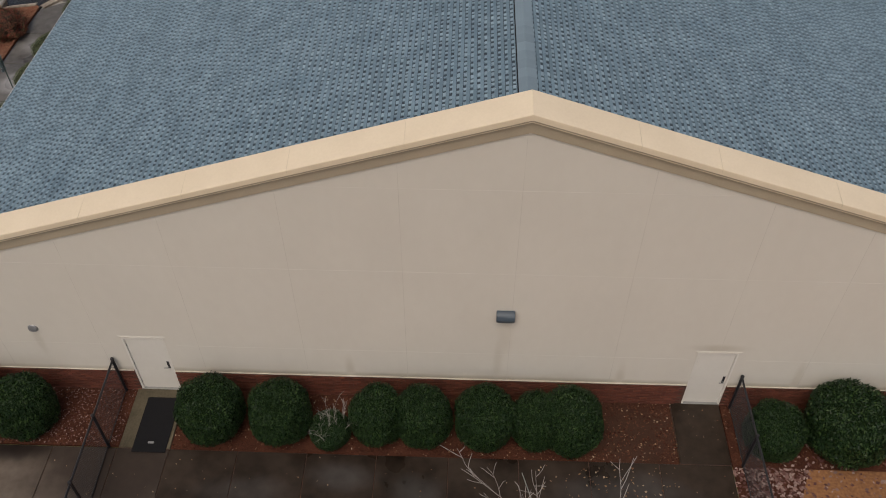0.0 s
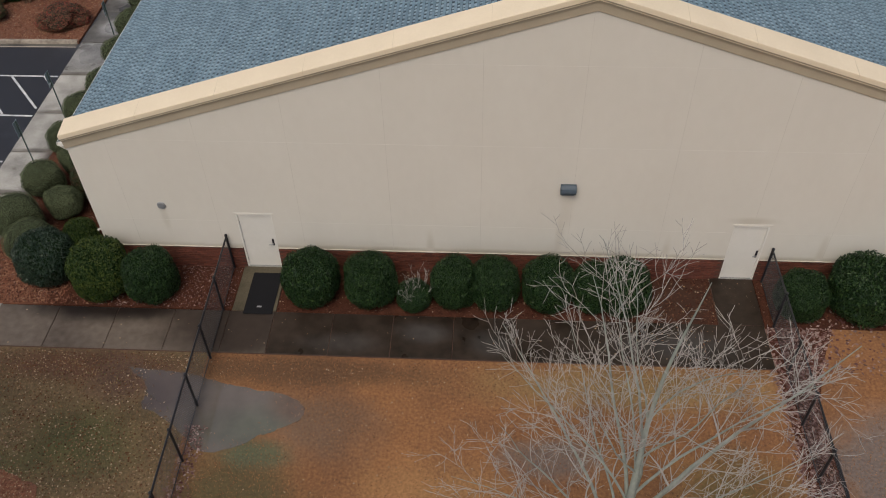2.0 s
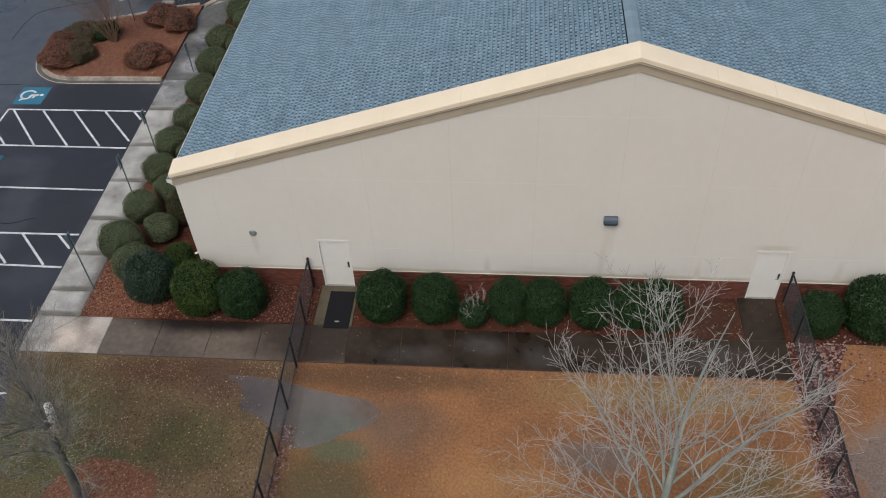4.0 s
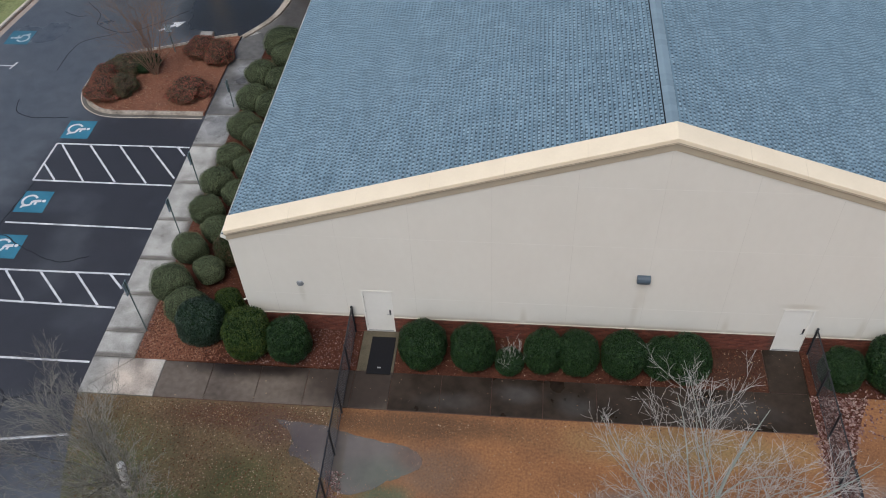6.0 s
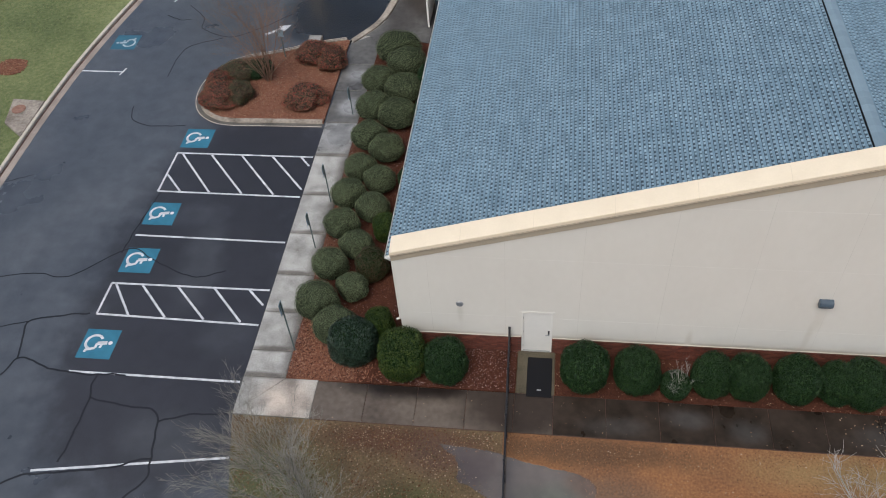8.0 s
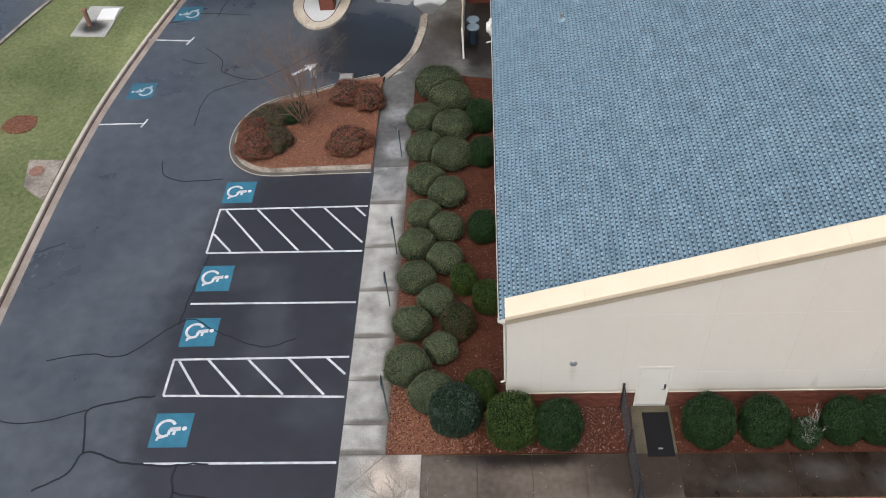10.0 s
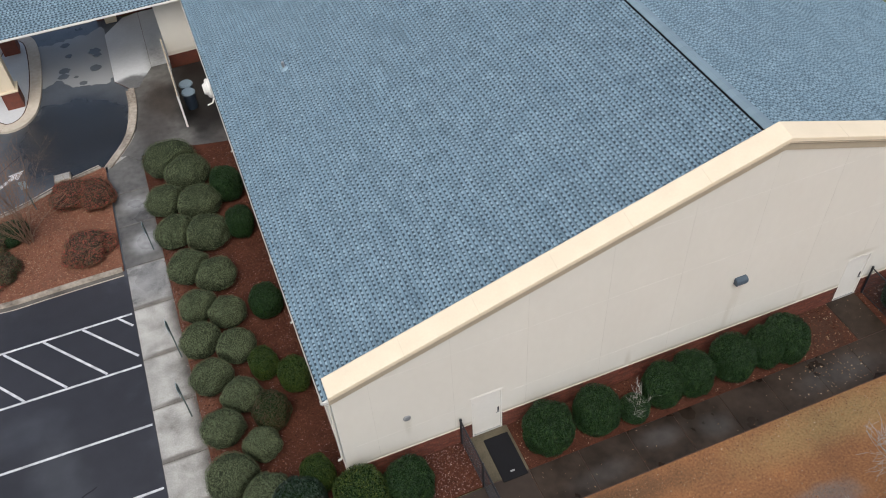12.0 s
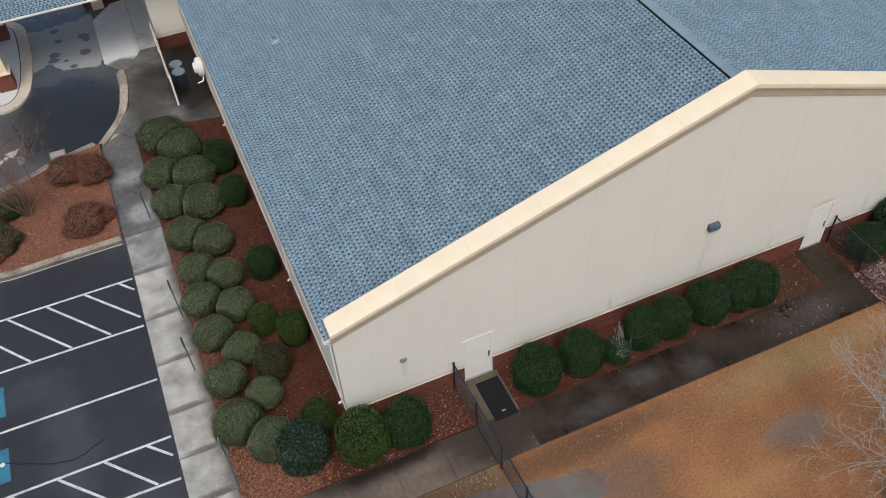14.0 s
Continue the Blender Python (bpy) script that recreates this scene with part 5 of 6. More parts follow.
spreading_tree(13.72, -9.3, 29, (14.5, -8.45, 9.0), [
    (2.2, (15.9, -8.4, 8.8), 0.060), (3.1, (13.1, -8.0, 8.2), 0.046), (1.7, (12.2, -7.3, 6.3), 0.046), (2.8, (15.1, -7.9, 8.4), 0.042), (2.0, (10.5, -8.2, 4.6), 0.036), (2.4, (10.9, -9.5, 4.1), 0.028),
    (2.7, (11.5, -10.3, 4.6), 0.025), (2.2, (17.2, -8.5, 5.0), 0.036), (2.6, (16.8, -10.0, 4.6), 0.028), (2.9, (15.9, -10.7, 4.9), 0.025), (2.4, (13.1, -6.9, 5.8), 0.033), (3.3, (12.4, -8.4, 7.0), 0.031),
    (3.6, (16.3, -7.7, 7.3), 0.033), (4.0, (14.1, -7.3, 7.7), 0.028), (4.3, (12.8, -9.4, 7.1), 0.024), (4.7, (15.5, -9.2, 8.0), 0.024), (3.1, (13.9, -11.4, 4.5), 0.024), (5.2, (13.9, -8.7, 8.7), 0.020), (5.7, (15.0, -8.2, 8.9), 0.019)],
               0.14, LICHEN, BARK, "tall leafless pale grey tree with spreading branches on the straw lawn")
bare_tree("bare_tree", -1.35, -8.3, 7.6, (3.2, 2.6), 16, 4.7, 0.12, 9, DARKBARK, TWIG, "smaller leafless tree with lichened trunk in a mulch ring", kids=(11, 7, 4), lean=(0.82, 0.0), fork=0.36, slim=0.2, least=0.0044)
bare_tree("crape_myrtle", -8.85, 15.3, 4.6, (0.62, 0.55), 20, 0.0, 0.024, 15, BARK_BR, BARK_BR, "leafless brown multi-stemmed crape myrtle on the planted island", kids=(6, 5, 3), z0=0.08, least=0.0028)
bare_tree("sparse_shrub", 9.2, -1.35, 1.25, (0.5, 0.5), 9, 0.0, 0.012, 17, BARK, BARK, "sparse shrub with pale bare twigs between hollies", kids=(4, 4), z0=0.03)
plant("sparse_foliage", HOLLIES[0], 9.2, -1.3, 0.48, 0.75, "low dark foliage under the pale twigs", "shrub", "front hollies", 60)

# ---- road paint ----
def line(x0, y0, x1, y1, w=0.085, group="parking bay lines", label="worn white parking bay line on asphalt", z=0.004):
    bm = ribbon(bmesh.new(), [(x0, y0), (x1, y1)], w, -0.01, z)
    return tagged(part("parking_line", bm, LINE), label, "road marking", group)


for y0, y1 in ((4.74, 4.66), (-1.96, -1.97)):
    line(-11.8, y0, -5.5, y1)
line(-11.45, -5.82, -5.06, -4.86)
line(-18.9, 15.87, -16.6, 15.83)
line(-18.35, 22.97, -16.0, 22.7)
line(-16.68, 15.55, -16.52, 16.15)
line(-16.12, 22.35, -15.85, 23.05)


def aisle(lines, label):
    a = thing("hatched_aisle", label, "road marking", "hatched aisles")
    for x0, y0, x1, y1 in lines:
        bm = ribbon(bmesh.new(), [(x0, y0), (x1, y1)], 0.085, -0.01, 0.004)
        part("stripe", bm, LINE, a)


aisle([(-11.75, 9.84, -5.5, 9.82), (-11.76, 7.35, -5.5, 7.28), (-11.76, 7.35, -11.72, 9.84), (-11.45, 9.78, -9.49, 7.37), (-10.11, 9.78, -8.06, 7.37), (-8.71, 9.78, -6.67, 7.37), (-7.31, 9.78, -5.54, 7.74), (-6.01, 9.78, -5.54, 9.23), (-11.68, 8.4, -10.8, 7.4)],
      "wide hatched access aisle in worn white paint")
aisle([(-11.82, 2.16, -5.5, 2.17), (-11.81, 0.64, -5.5, 0.51), (-11.81, 0.64, -11.8, 2.16), (-11.61, 2.12, -10.56, 0.64), (-10.53, 2.12, -9.14, 0.64), (-9.11, 2.13, -7.63, 0.63), (-7.65, 2.13, -6.21, 0.6), (-6.28, 2.14, -5.57, 1.44)],
      "narrow hatched access aisle in worn white paint")


def accessible_marking(x, y, size, flip=False, blue=BLUE, white=LINE):
    """A blue square with a white wheelchair figure; its head points to the kerb."""
    a = thing("accessible_marking", "blue painted square with white wheelchair symbol", "road marking", "accessible bay symbols", at=(x, y, 0))
    s = size / 2
    part("panel", cube(-s, s, -s, s, -0.01, 0.004), blue, a)
    k = size * 0.46 * (-1 if flip else 1)
    to = lambda px, py: (py * k, -px * k)  # noqa: E731
    bm = bmesh.new()
    w = size * 0.078
    arc = [to(-0.1 + 0.52 * math.cos(radians(d)), -0.32 + 0.52 * math.sin(radians(d))) for d in range(120, 361, 15)]
    ribbon(bm, arc, w, 0.0, 0.008)
    ribbon(bm, [to(-0.1, 0.52), to(-0.02, -0.1)], w * 1.5, 0.0, 0.0085)
    ribbon(bm, [to(-0.03, -0.1), to(0.32, -0.12)], w, 0.0, 0.009)
    ribbon(bm, [to(0.32, -0.12), to(0.5, -0.7), to(0.66, -0.66)], w, 0.0, 0.0105)
    ribbon(bm, [to(-0.07, 0.22), to(0.3, 0.18)], w * 0.9, 0.0, 0.0095)
    prism(bm, [to(-0.1 + 0.14 * math.cos(t / 12 * 6.283), 0.72 + 0.14 * math.sin(t / 12 * 6.283)) for t in range(12)], 0.0, 0.008)
    bmesh.ops.recalc_face_normals(bm, faces=bm.faces[:])
    part("wheelchair_symbol", bm, white, a, "white wheelchair symbol")


for x, y in ((-11.1, 10.87), (-11.12, 6.0), (-11.14, 3.38), (-11.18, -0.72)):
    accessible_marking(x, y, 1.3)
accessible_marking(-17.42, 18.42, 1.3, True, BLUE_OLD, LINE_OLD)
accessible_marking(-16.7, 25.4, 1.4, True, BLUE_OLD, LINE_OLD)


def arrow(x, y, turn):
    a = prism(bmesh.new(), [(0.0, -0.09), (0.9, -0.09), (0.9, -0.3), (1.5, 0.0), (0.9, 0.3), (0.9, 0.09), (0.0, 0.09)], -0.01, 0.005)
    ob = tagged(part("lane_arrow", a, LINE), "worn white lane arrow on asphalt", "road marking", "lane arrows")
    ob.matrix_basis = pose(x, y, 0, 0, 0, turn)


arrow(-10.1, 19.3, 38)

# sealed cracks
BAY_CRACKS = [[(-13.95, -1.55), (-14.15, -0.7), (-14.3, 0.1), (-13.2, 0.45), (-12.07, 0.65)],
          [(-15.2, -2.9), (-14.26, -2.28), (-13.95, -1.55), (-13.41, -1.58), (-12.62, -1.9), (-11.83, -1.99), (-10.95, -2.05), (-10.15, -1.96), (-9.66, -2.02)],
          [(-10.7, -2.06), (-10.72, -2.55), (-10.61, -2.98), (-10.59, -3.9), (-10.62, -4.87), (-10.69, -5.44)], [(-10.61, -2.98), (-9.79, -3.13), (-8.83, -3.24), (-8.25, -3.28), (-7.95, -3.55), (-7.81, -4.12), (-7.68, -4.75), (-7.6, -5.25), (-7.57, -5.85), (-8.04, -6.47), (-8.6, -7.2)],
          [(-7.88, -3.72), (-7.32, -3.54), (-6.78, -3.35), (-6.04, -3.32), (-5.43, -3.23)], [(-7.62, -5.1), (-8.01, -5.18), (-8.67, -5.46), (-9.66, -5.66), (-10.93, -5.88), (-11.65, -5.98), (-12.25, -6.34), (-13.2, -6.9)]]
LOT_CRACKS = [[(-19.1, 7.5), (-17.8, 8.1)], [(-16.5, 2.2), (-15, 2.5), (-13.7, 2.38), (-12.24, 3.67), (-11.5, 4.0), (-10.62, 3.46), (-8.73, 2.68), (-7.48, 3.05)],
          [(-12.0, 3.7), (-11.9, 5.2), (-11.62, 7.3)], [(-15.0, 13.09), (-14.84, 12.39), (-14.54, 11.97), (-13.64, 11.67), (-12.73, 11.71), (-12.0, 11.76)], [(-15.05, 22.05), (-13.9, 20.8), (-13.66, 19.82), (-12.0, 19.04), (-10.5, 19.9), (-9.07, 21.3)],
          [(-12.28, 18.93), (-13.74, 18.2), (-14.14, 17.2), (-14.13, 15.5)], [(-16, 21.05), (-15.2, 20.6), (-14.56, 20.63)], [(-14.3, 0.1), (-16.5, -0.4), (-19, 0.2)], [(-18.02, 24.69), (-17.16, 24.59), (-16.16, 25.31), (-14.88, 25.25), (-13.16, 24.99)], [(-14.59, 27.27), (-14.9, 25.93), (-14.99, 24.98)]]
bm = bmesh.new()
for k, c in enumerate(BAY_CRACKS + LOT_CRACKS):
    fine = smooth_line(c, 8)
    fine = [(x + 0.05 * noise.noise((x * 2.7, y * 2.7, 2.0)), y + 0.05 * noise.noise((x * 2.7, y * 2.7, 9.0))) for x, y in fine]
    ribbon(bm, fine, 0.07 if k < len(BAY_CRACKS) else 0.045, -0.01, 0.0055)
tagged(part("sealed_cracks", bm, CRACK), "black sealed cracks wandering over the asphalt", "crack", kind="stuff")

# ---- signs along the sidewalk ----
def bay_sign(x, y, tall):
    s = thing("parking_sign", "thin dark green sign post with small bay sign plate", "sign", "bay signs", at=(x, y, ZS))
    bm = bmesh.new()
    box(bm, -0.022, 0.022, -0.01, 0.01, -0.1, tall)
    box(bm, -0.01, 0.01, 0.01, 0.024, -0.1, tall)
    part("post", bm, GREENMETAL, s)
    part("plate", cube(-0.045, -0.032, -0.14, 0.14, tall - 0.44, tall - 0.02, 0.004), SIGNBACK, s, "blue-grey metal sign plate")
    part("lower_plate", cube(-0.045, -0.032, -0.14, 0.14, tall - 0.60, tall - 0.47, 0.004), SIGNBACK, s)


for x, y, tall in ((-4.1, 7.0, 2.05), (-4.2, 4.4, 1.9), (-3.87, -0.53, 2.65), (-4.25, 12.8, 1.5)):
    bay_sign(x, y, tall)
isl = thing("parking_sign", "thin dark sign post on the planted island", "sign", "bay signs", at=(-8.5, 17.2, 0.08))
part("post", cube(-0.025, 0.025, -0.012, 0.012, -0.1, 1.6), GREENMETAL, isl)
part("plate", cube(-0.15, 0.15, -0.03, -0.014, 1.2, 1.6, 0.004), SIGNBACK, isl)

# ---- far wing, covered entrance and service yard ----
wing = thing("entrance_wing", "cream entrance wing with blue shingle roof and brick piers", "building")
WE_Y, WE_Z = 24.4, 4.0
bm = bmesh.new()
section = [(WE_Y, WE_Z - 0.08), (WE_Y, WE_Z - 0.01), (28.0, WE_Z + 1.106), (30.4, WE_Z + 0.36), (30.4, WE_Z + 0.29), (28.0, WE_Z + 1.03)]
ends = [[bm.verts.new((x, y, z)) for y, z in section] for x in (-18, 1.5)]
for i in range(6):
    j = (i + 1) % 6
    bm.faces.new((ends[0][i], ends[0][j], ends[1][j], ends[1][i]))
bm.faces.new((ends[0][0], ends[0][1], ends[0][2], ends[0][5]))
bm.faces.new((ends[0][2], ends[0][3], ends[0][4], ends[0][5]))
bmesh.ops.recalc_face_normals(bm, faces=bm.faces[:])
wroof = part("roof", bm, WHITE, wing, "slate-blue shingle roof of the entrance wing")
rng = random.Random(19)
out = ([], [], [], [], [], [], [])
k31 = math.atan(0.31)
for i in range(26):
    s0 = i * COURSE
    toothed(lambda s, x, u: (-x, WE_Y + (s0 + s) * math.cos(k31) - u * math.sin(k31), WE_Z + (s0 + s) * math.sin(k31) + u * math.cos(k31)), 18.0, -5.0, rng, out)
lay(wroof, out)
part("gutter", cube(-18, -0.3, WE_Y - 0.035, WE_Y - 0.005, WE_Z - 0.1, WE_Z - 0.015, 0.01), WHITE, wing, "white gutter of the entrance wing")
part("wall", cube(-1.5, -0.02, 25.2, 25.45, 0.75, 4.05), STUCCO, wing, "cream stucco wall")
part("brick_base", cube(-1.52, -0.03, 25.17, 25.45, -0.1, 0.75), BRICKS, wing, "red brick wall base")
part("wall", cube(-1.5, -1.25, 25.45, 31.5, -0.1, 4.05), STUCCO, wing)
for x, y in ((-8.97, 25.36), (-8.97, 30.3)):
    p = part("pier", cube(x - 0.39, x + 0.39, y - 0.4, y + 0.4, 0.1, 1.0, 0.01), BRICKS, wing, "red brick pier")
    part("pier_cap", cube(x - 0.42, x + 0.42, y - 0.43, y + 0.43, 1.0, 1.08, 0.01), COPING, p, "cream cap stone")
    part("column", cube(x - 0.3, x + 0.3, y - 0.3, y + 0.3, 1.08, 4.1, 0.01), COPING, p, "cream column")
part("beam", cube(-18, -4.3, 24.9, 25.3, 3.6, 3.95), COPING, wing, "cream entrance beam")

pavement("entrance_pad", [([(-4.36, 25.3), (-3.7, 24.3), (-3.27, 24.3), (-2.48, 25.75), (-2.43, 31.4), (-3.25, 31.2), (-4.36, 29.85)], CONC_DRY), ([(-2.48, 25.75), (-1.50, 25.75), (-1.50, 31.4), (-2.43, 31.4)], CONC_DRY)],
         ZS, "dry grey concrete pad at the covered entrance")
part("brick_base", cube(-4.6, -1.5, 31.5, 31.75, -0.1, 0.75), BRICKS, wing)
part("wall", cube(-4.6, -1.5, 31.52, 31.75, 0.75, 4.6), STUCCO, wing)
p = part("column", cube(-4.16, -3.56, 31.0, 31.48, 0.0, 4.3, 0.01), COPING, wing, "cream column")
part("pier_cap", cube(-4.22, -3.5, 30.94, 31.49, 0.9, 1.0, 0.01), COPING, p, "cream cap stone")

screen = thing("screen_fence", "pale painted screen fence of the service yard", "fence")
for k in range(12):
    y = 20.15 + 0.42 * k
    part("board", cube(-1.63, -1.60, y, y + 0.40, 0.06, 1.75, 0.005), WHITE if k < 7 else SEAM, screen)
for y in (20.12, 22.6, 25.1):
    part("post", cube(-1.66, -1.57, y - 0.045, y + 0.045, 0.0, 1.78, 0.01), WHITE, screen)
part("cap_rail", cube(-1.645, -1.585, 20.06, 25.15, 1.781, 1.81, 0.006), FRIEZE, screen)

for y in (22.2, 21.5):
    b = thing("trash_barrel", "dark blue barrel with grey-blue round lid", "barrel", "yard barrels", at=(-1.13, y, ZS))
    bm = bmesh.new()
    bmesh.ops.create_cone(bm, segments=20, radius1=0.25, radius2=0.3, depth=0.85, cap_ends=True, matrix=Matrix.Translation((0, 0, 0.425)))
    part("body", bm, BARREL, b, smooth=False)
    bm = bmesh.new()
    bmesh.ops.create_cone(bm, segments=20, radius1=0.33, radius2=0.28, depth=0.07, cap_ends=True, matrix=Matrix.Translation((0, 0, 0.885)))
    part("lid", bm, LID, b)
hood = thing("exhaust_hood", "round white metal exhaust hood on the side wall", "exhaust hood", at=(-0.02, 20.35, 1.6))
bm = bmesh.new()
bmesh.ops.create_cone(bm, segments=28, radius1=0.44, radius2=0.44, depth=0.3, cap_ends=True, matrix=pose(-0.15, 0, 0, 0, 90, 0))
bmesh.ops.bevel(bm, geom=[e for e in bm.edges if abs(e.verts[0].co.x - e.verts[1].co.x) < 0.01], offset=0.05, segments=3, affect="EDGES")
part("drum", bm, WHITE, hood)
bm = bmesh.new()
bmesh.ops.create_cone(bm, segments=28, radius1=0.30, radius2=0.22, depth=0.16, cap_ends=True, matrix=pose(-0.36, 0, 0, 0, -90, 0))
part("cowl", bm, WHITE, hood)
part("drain_pipe", tube(bmesh.new(), [(-0.12, -0.3, -0.36), (-0.2, -0.45, -0.5), (-0.45, -0.5, -0.52)], 0.035, 0.035, 8), WHITE, hood)
pipe = thing("vent_pipe", "small metal vent pipe standing on the shingle roof", "vent pipe", at=(2.56, 14.46, 5.5))
part("pipe", tube(bmesh.new(), [(0, 0, -0.05), (0, 0, 0.32)], 0.05, 0.05, 8), GREYMETAL, pipe)
bm = bmesh.new()
bmesh.ops.create_cone(bm, segments=12, radius1=0.17, radius2=0.06, depth=0.09, cap_ends=True, matrix=pose(0, 0, 0.05, 0, -17, 0))
part("flashing", bm, TAB, pipe)

# ---- grass verge: inlet, utility pad ----
bm = prism(bmesh.new(), [(-21.2, 13.3), (-20.8, 11.5), (-19.55, 10.55), (-19.55, 13.2)], -0.2, 0.13)
inlet = structure(part("storm_inlet", bm, KERB), "concrete storm drain inlet beside the kerb", "drain")
bm = bmesh.new()
bmesh.ops.create_cone(bm, segments=24, radius1=0.33, radius2=0.33, depth=0.03, cap_ends=True, matrix=Matrix.Translation((-20.55, 12.5, 0.14)))
part("manhole_cover", bm, RUSTY, inlet, "round iron manhole cover")
bm = prism(bmesh.new(), [(-22.6, 26.6), (-22.8, 23.6), (-20.8, 23.4), (-20.65, 26.4)], -0.2, 0.02)
pad = structure(part("utility_pad", bm, PADC), "square concrete utility pad in the grass", "pavement")
cover = thing("utility_cover", "flat white utility cover on the concrete pad", "cover", at=(-21.25, 25.6, 0.02))
part("lid", cube(-0.5, 0.5, -0.55, 0.55, 0.0, 0.08, 0.01), WHITE, cover)
stand = thing("standpipe", "rusty iron standpipe on the concrete pad", "standpipe", at=(-22.0, 24.6, 0.02))
part("pipe", tube(bmesh.new(), [(0, 0, 0), (0, 0, 0.9)], 0.13, 0.13, 12), RUSTY, stand)
part("cap", cube(-0.13, 0.13, -0.13, 0.13, 0.9, 1.0, 0.02), RUSTY, stand)
boxy = thing("utility_box", "small pale concrete utility box by the island kerb", "utility box", at=(-7.3, 18.75, 0.0))
part("body", cube(-0.35, 0.35, -0.25, 0.25, -0.02, 0.2, 0.02), KERB, boxy)
part("lid", cube(-0.3, 0.3, -0.2, 0.2, 0.2, 0.225, 0.01), CONC, boxy)
wrap = thing("trunk_wrap", "white paper wrap round the small tree's upper trunk", "wrap", at=(-0.7, -8.3, 3.6))
part("sleeve", tube(bmesh.new(), [(0, 0, 0), (0.06, 0, 0.35), (0.13, 0, 0.7), (0.19, 0, 1.05)], 0.115, 0.10, 10), WHITE, wrap, smooth=True)
guard = thing("trunk_guard", "pale green guard round the small tree's base", "tree guard", at=(-1.35, -8.3, 0.0))
part("sleeve", tube(bmesh.new(), [(0, 0, -0.05), (0.02, 0, 0.15), (0.05, 0, 0.3)], 0.17, 0.155, 10), TWIG, guard, smooth=True)

# ---- litter, chips and blades ----


def not_wet(x, y, r):
    """Keeps blades and leaves out of the standing water, but for a few at its edge."""
    return not inside(x + r.gauss(0, 0.22), y + r.gauss(0, 0.1 if y > -4.8 else 0.22), PUDDLE)


def on_olive(x, y, r):
    """On the olive lawn: right of the asphalt's slanting edge and out of the puddle."""
    return x > -5.40 + 0.265 * max(0.0, -3.256 - y) and not_wet(x, y, r)


scatter("leaf_litter_front", (0.0, 3.95, -1.7, -0.05), 1300, fallen_leaf(0.04, 0.012, 0.034), PINKLEAF, "pale purple-brown leaves over the mulch by the fence", "fallen leaves", 31)
scatter("leaf_litter_walk", (-2, 19, -3.2, -1.8), 90, fallen_leaf(0.055, 0.012, 0.03), LEAFLIT, "single leaves stuck to the wet walk", "fallen leaves", 32)
scatter("leaf_litter_walk", (14.2, 17.6, -3.1, -1.9), 160, fallen_leaf(0.055, 0.015, 0.04), LEAFLIT, "pale leaves scattered on the wet walk", "fallen leaves", 48, lambda x, y, r: r.random() < 0.4 + 0.6 * math.exp(-((x - 16.2) / 0.8) ** 2))
scatter("leaf_litter_lawn", (-5.3, 3.5, -12.5, -3.35), 16000, fallen_leaf(0.015, 0.012, 0.034), LEAFLIT, "pale fallen leaves over the olive lawn", "fallen leaves", 33, lambda x, y, r: on_olive(x, y, r) and noise.noise((x * 0.7, y * 0.7, 3.0)) > r.uniform(-0.7, 0.4))
scatter("leaf_litter_straw", (3.8, 19, -12.5, -3.4), 3600, fallen_leaf(0.015, 0.015, 0.035), LEAFLIT, "scattered leaves on the straw lawn", "fallen leaves", 34, lambda x, y, r: r.random() < 0.25 + 0.75 * math.exp(-(y + 3.4) ** 2 * 2) and not_wet(x, y, r))
scatter("leaf_litter_fence", (18.72, 20.8, -13, -1.8), 6500, fallen_leaf(0.02, 0.03, 0.07), PINKLEAF, "deep drift of purple-brown leaves along the fence", "fallen leaves", 35, lambda x, y, r: x < 19.78 + max(0.0, y + 4.4) * 0.4 + r.uniform(-0.1, 0.06) and x > 18.8 + r.uniform(-0.08, 0.12))
scatter("leaf_litter_fence", (3.3, 4.6, -12, -5.6), 3600, fallen_leaf(0.02, 0.022, 0.055), PINKLEAF, "purple-brown leaves caught along the fence", "fallen leaves", 36, lambda x, y, r: abs(x - 3.92) < r.gauss(0.2, 0.14))
scatter("leaf_litter_bed", (5.3, 23, -1.75, -0.05), 900, fallen_leaf(0.04, 0.015, 0.035), LEAFLIT, "leaves over the mulch under the shrubs", "fallen leaves", 37)
scatter("leaf_litter_east", (19.6, 26, -3.4, -0.1), 1200, fallen_leaf(0.03, 0.03, 0.07), PINKLEAF, "purple-brown leaves in the bed beyond the fence", "fallen leaves", 38)
scatter("leaf_litter_edge", (3.8, 19, -4.6, -3.3), 3000, fallen_leaf(0.012, 0.008, 0.022), DARKLEAF, "dark brown leaf crumbs along the walk's edge", "fallen leaves", 39, lambda x, y, r: not_wet(x, y, r) and r.random() < math.exp((y + 3.3) * 2.2))
scatter("leaf_litter_dark", (-5.3, 3.5, -12.5, -3.35), 6000, fallen_leaf(0.012, 0.015, 0.04), DARKLEAF, "dark leaf crumbs in the olive lawn", "fallen leaves", 46, on_olive)
scatter("leaf_litter_dark", (3.8, 18.7, -12.5, -3.4), 3500, fallen_leaf(0.012, 0.008, 0.022), DARKLEAF, "dark leaf crumbs in the straw lawn", "fallen leaves", 40, lambda x, y, r: not_wet(x, y, r) and noise.noise((x * 0.9, y * 0.9, 1.0)) > r.uniform(-0.3, 0.5))
scatter("mulch_chips_side", (-3.9, -0.02, -1.68, 18.2), 14000, chip(0.03), CHIPS, "red-brown bark chips in the side bed", "mulch", 41)
scatter("mulch_chips_front", (0.0, 23, -1.72, -0.05), 5000, chip(0.03), CHIPS, "red-brown bark chips in the front bed", "mulch", 42, lambda x, y, r: not (3.98 < x < 5.28 or 17.7 < x < 18.98))
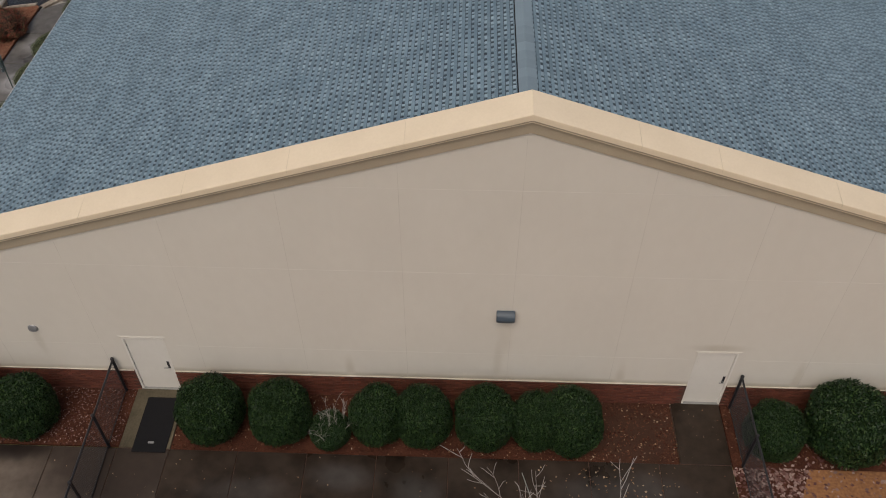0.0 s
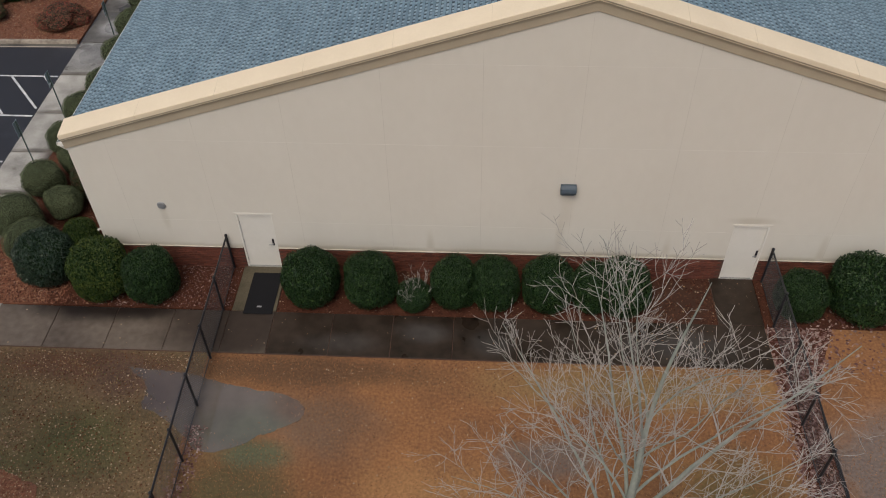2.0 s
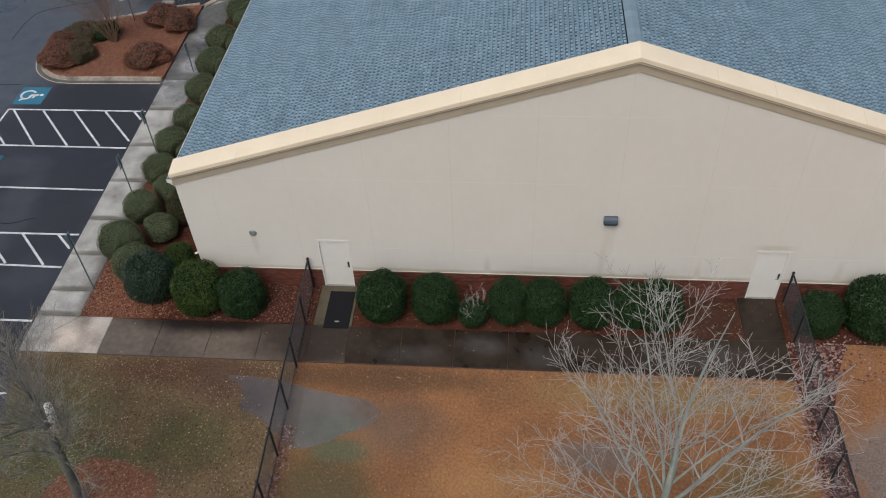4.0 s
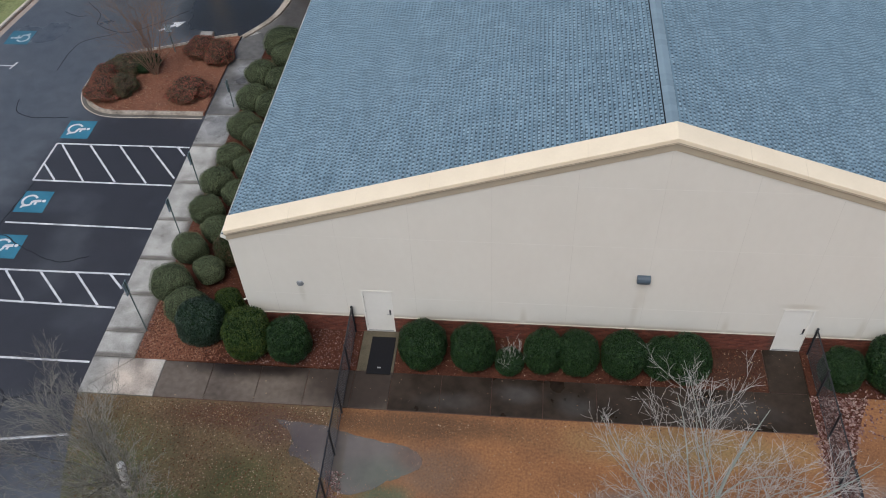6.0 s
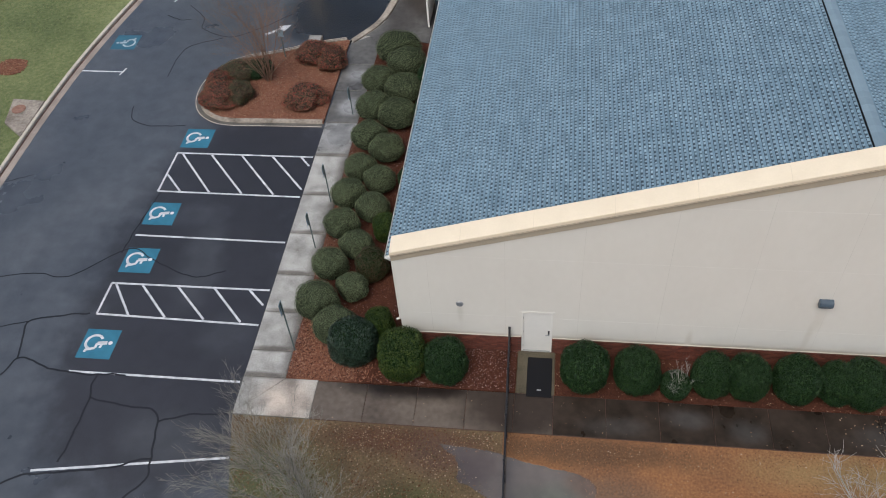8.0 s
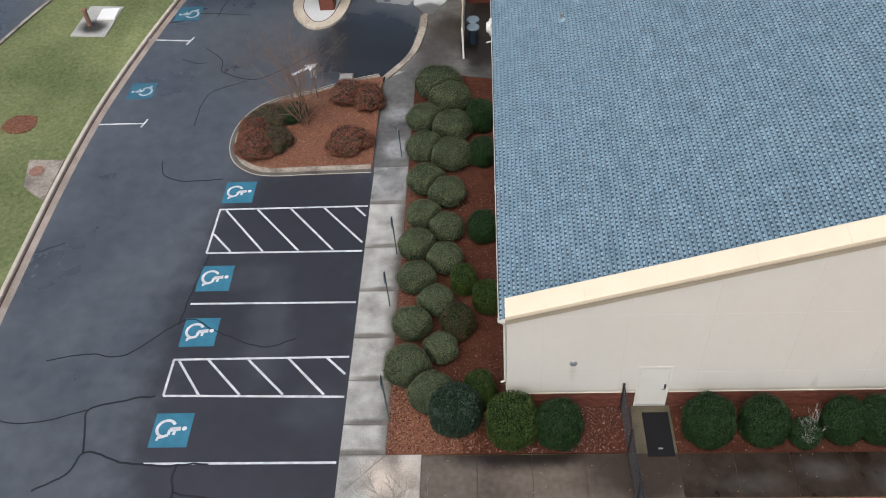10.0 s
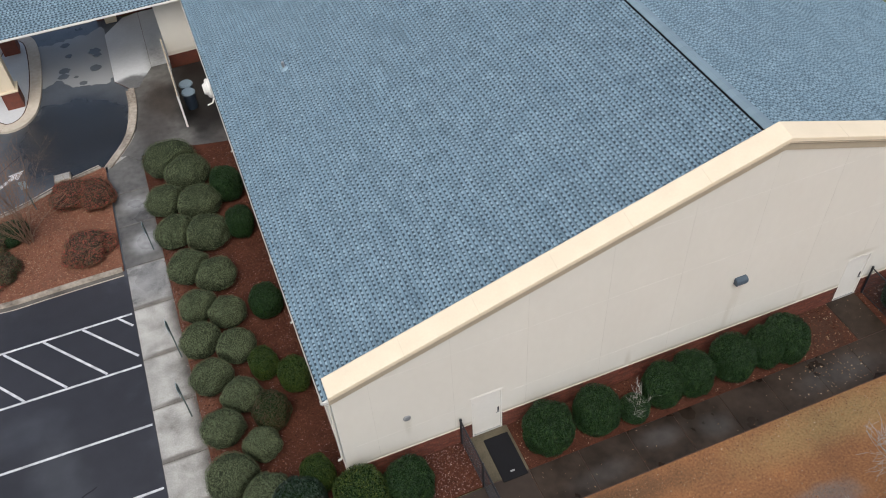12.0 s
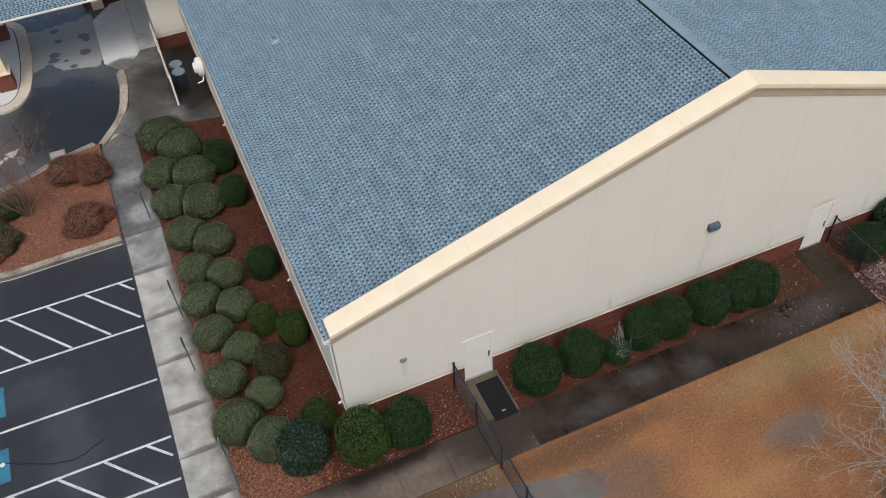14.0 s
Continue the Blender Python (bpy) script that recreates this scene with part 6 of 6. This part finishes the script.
scatter("mulch_chips_island", (-11.8, -5.5, 12.2, 18.6), 9000, chip(0.09), CHIPS_OR, "orange bark chips on the island", "mulch", 43, lambda x, y, r: inside(x, y, ISLAND))
scatter("mulch_chips_corner", (-3.9, 0.6, -1.68, 1.6), 7000, chip(0.033), CHIPS_OR, "orange bark chips at the bed's corner", "mulch", 44, lambda x, y, r: x + 0.55 * y < -1.9 + r.gauss(0, 0.55))
scatter("leaf_litter_side", (-3.9, -0.05, -1.65, 18.0), 9000, fallen_leaf(0.045, 0.010, 0.028), PINKLEAF, "pale pinkish leaves over the mulch between the mounds", "fallen leaves", 61, lambda x, y, r: noise.noise((x * 0.9, y * 0.5, 7.0)) > r.uniform(-0.6, 0.5))
scatter("leaf_litter_kerb", (-4.15, -3.75, -1.6, 12.0), 1300, fallen_leaf(0.055, 0.012, 0.03), PINKLEAF, "leaf crumbs washed onto the sidewalk's edge", "fallen leaves", 62, lambda x, y, r: x > -3.98 + r.gauss(0, 0.05))
scatter("leaf_litter_island", (-11.5, -5.6, 12.4, 18.3), 1500, fallen_leaf(0.105, 0.014, 0.034), LEAFLIT, "pale leaves over the island mulch", "fallen leaves", 63, lambda x, y, r: inside(x, y, ISLAND))
scatter("leaf_litter_ring", (-2.4, 0.6, -9.6, -7.0), 500, fallen_leaf(0.03, 0.014, 0.034), LEAFLIT, "pale leaves over the tree's mulch ring", "fallen leaves", 64, lambda x, y, r: ((x + 0.9) / 1.6) ** 2 + ((y + 8.3) / 1.35) ** 2 < 1)
scatter("mulch_chips_verge", (-23.6, -21.9, 15.4, 16.8), 900, chip(0.0), CHIPS_OR, "orange bark chips in the grass", "mulch", 47, lambda x, y, r: ((x + 22.75) / 0.85) ** 2 + ((y - 16.1) / 0.75) ** 2 < r.uniform(0.6, 1.2))
scatter("mulch_chips_tree", (-2.4, 0.6, -9.6, -7.0), 2500, chip(0.02), CHIPS_OR, "orange bark chips under the tree", "mulch", 45, lambda x, y, r: ((x + 0.9) / 1.55) ** 2 + ((y + 8.3) / 1.3) ** 2 < 1)
scatter("straw_grass", (FENCE_X, 24, -12.5, -3.3), 80000, grass_blade(0.0), BLADES_OR, "short orange dormant grass", "grass", 51, not_wet)
scatter("olive_grass", (-5.4, FENCE_X, -12.5, -3.3), 50000, grass_blade(0.0), BLADES_OL, "short olive brown grass", "grass", 52, on_olive)
scatter("green_grass", (-27, -19.6, 8, 32), 40000, grass_blade(-0.03, 0.03, 0.08), BLADES_GR, "short green grass of the verge", "grass", 53)

# ---- single shingles near the ridge, and the brick base, piece by piece ----
for pts, fs in SINGLE_TABS:
    from_lists("shingle", pts, fs, TAB_ONE, roof)

base_ob = part("brick_base", bmesh.new(), MORTAR, hall, "red brick base course with cream sill")
bm = bmesh.new()
for a, b in ((-0.012, 4.10), (5.13, 18.0), (18.97, WIDTH + 0.012)):
    box(bm, a, b, -0.012, -0.0005, -0.05, BASE)
box(bm, -0.012, -0.0005, -0.012, DEPTH, -0.05, BASE)
bm.to_mesh(base_ob.data)
bm.free()
for a, b in ((-0.04, 4.09), (5.14, 17.99), (18.98, WIDTH + 0.04)):
    part("sill", cube(a, b, -0.034, -0.0005, BASE, BASE + 0.018, 0.004), STUCCO, base_ob, "cream sill above the bricks")
part("sill", cube(-0.04, -0.0005, 0.0, DEPTH, BASE, BASE + 0.018, 0.004), STUCCO, base_ob)
brick_me = bpy.data.meshes.new("brick")
bm = cube(-0.0965, 0.0965, -0.012, 0.012, -0.0285, 0.0285, 0.004)
bm.to_mesh(brick_me)
bm.free()
brick_me.materials.append(BRICK)
rng = random.Random(77)
rest_v, rest_f, made = [], [], 0
for row in range(11):
    z = 0.037 + row * 0.0735
    for a, b in ((-0.01, 4.10), (5.13, 18.0), (18.97, WIDTH)):
        x = a + 0.1 + (0.1 if row % 2 else 0.0)
        while x < b - 0.09:
            yb = -0.0215 + rng.uniform(-0.002, 0.002)
            if made < 300 and (1.9 < x < 4.1 or 5.13 < x < 6.0 or 15.9 < x < 18.0 or 18.97 < x < 19.7):
                ob = new("brick", brick_me)
                ob.parent = base_ob
                ob.location = (x, yb, z)
                made += 1
            else:
                o = len(rest_v)
                rest_v += [(x + sx * 0.0965, yb + sy * 0.012, z + sz * 0.0285) for sz in (-1, 1) for sx, sy in ((-1, -1), (1, -1), (1, 1), (-1, 1))]
                rest_f += [tuple(o + i for i in q) for q in ((4, 5, 6, 7), (0, 1, 5, 4), (1, 2, 6, 5), (2, 3, 7, 6), (3, 0, 4, 7), (3, 2, 1, 0))]
            x += 0.205
    y = 0.1 + (0.1 if row % 2 else 0.0)
    while y < 24:
        o = len(rest_v)
        rest_v += [(-0.0215 + sx * 0.012, y + sy * 0.0965, z + sz * 0.0285) for sz in (-1, 1) for sx, sy in ((-1, -1), (1, -1), (1, 1), (-1, 1))]
        rest_f += [tuple(o + i for i in q) for q in ((4, 5, 6, 7), (0, 1, 5, 4), (1, 2, 6, 5), (2, 3, 7, 6), (3, 0, 4, 7), (3, 2, 1, 0))]
        y += 0.205
tagged(from_lists("bricks", rest_v, rest_f, BRICKS, base_ob), kind="stuff")
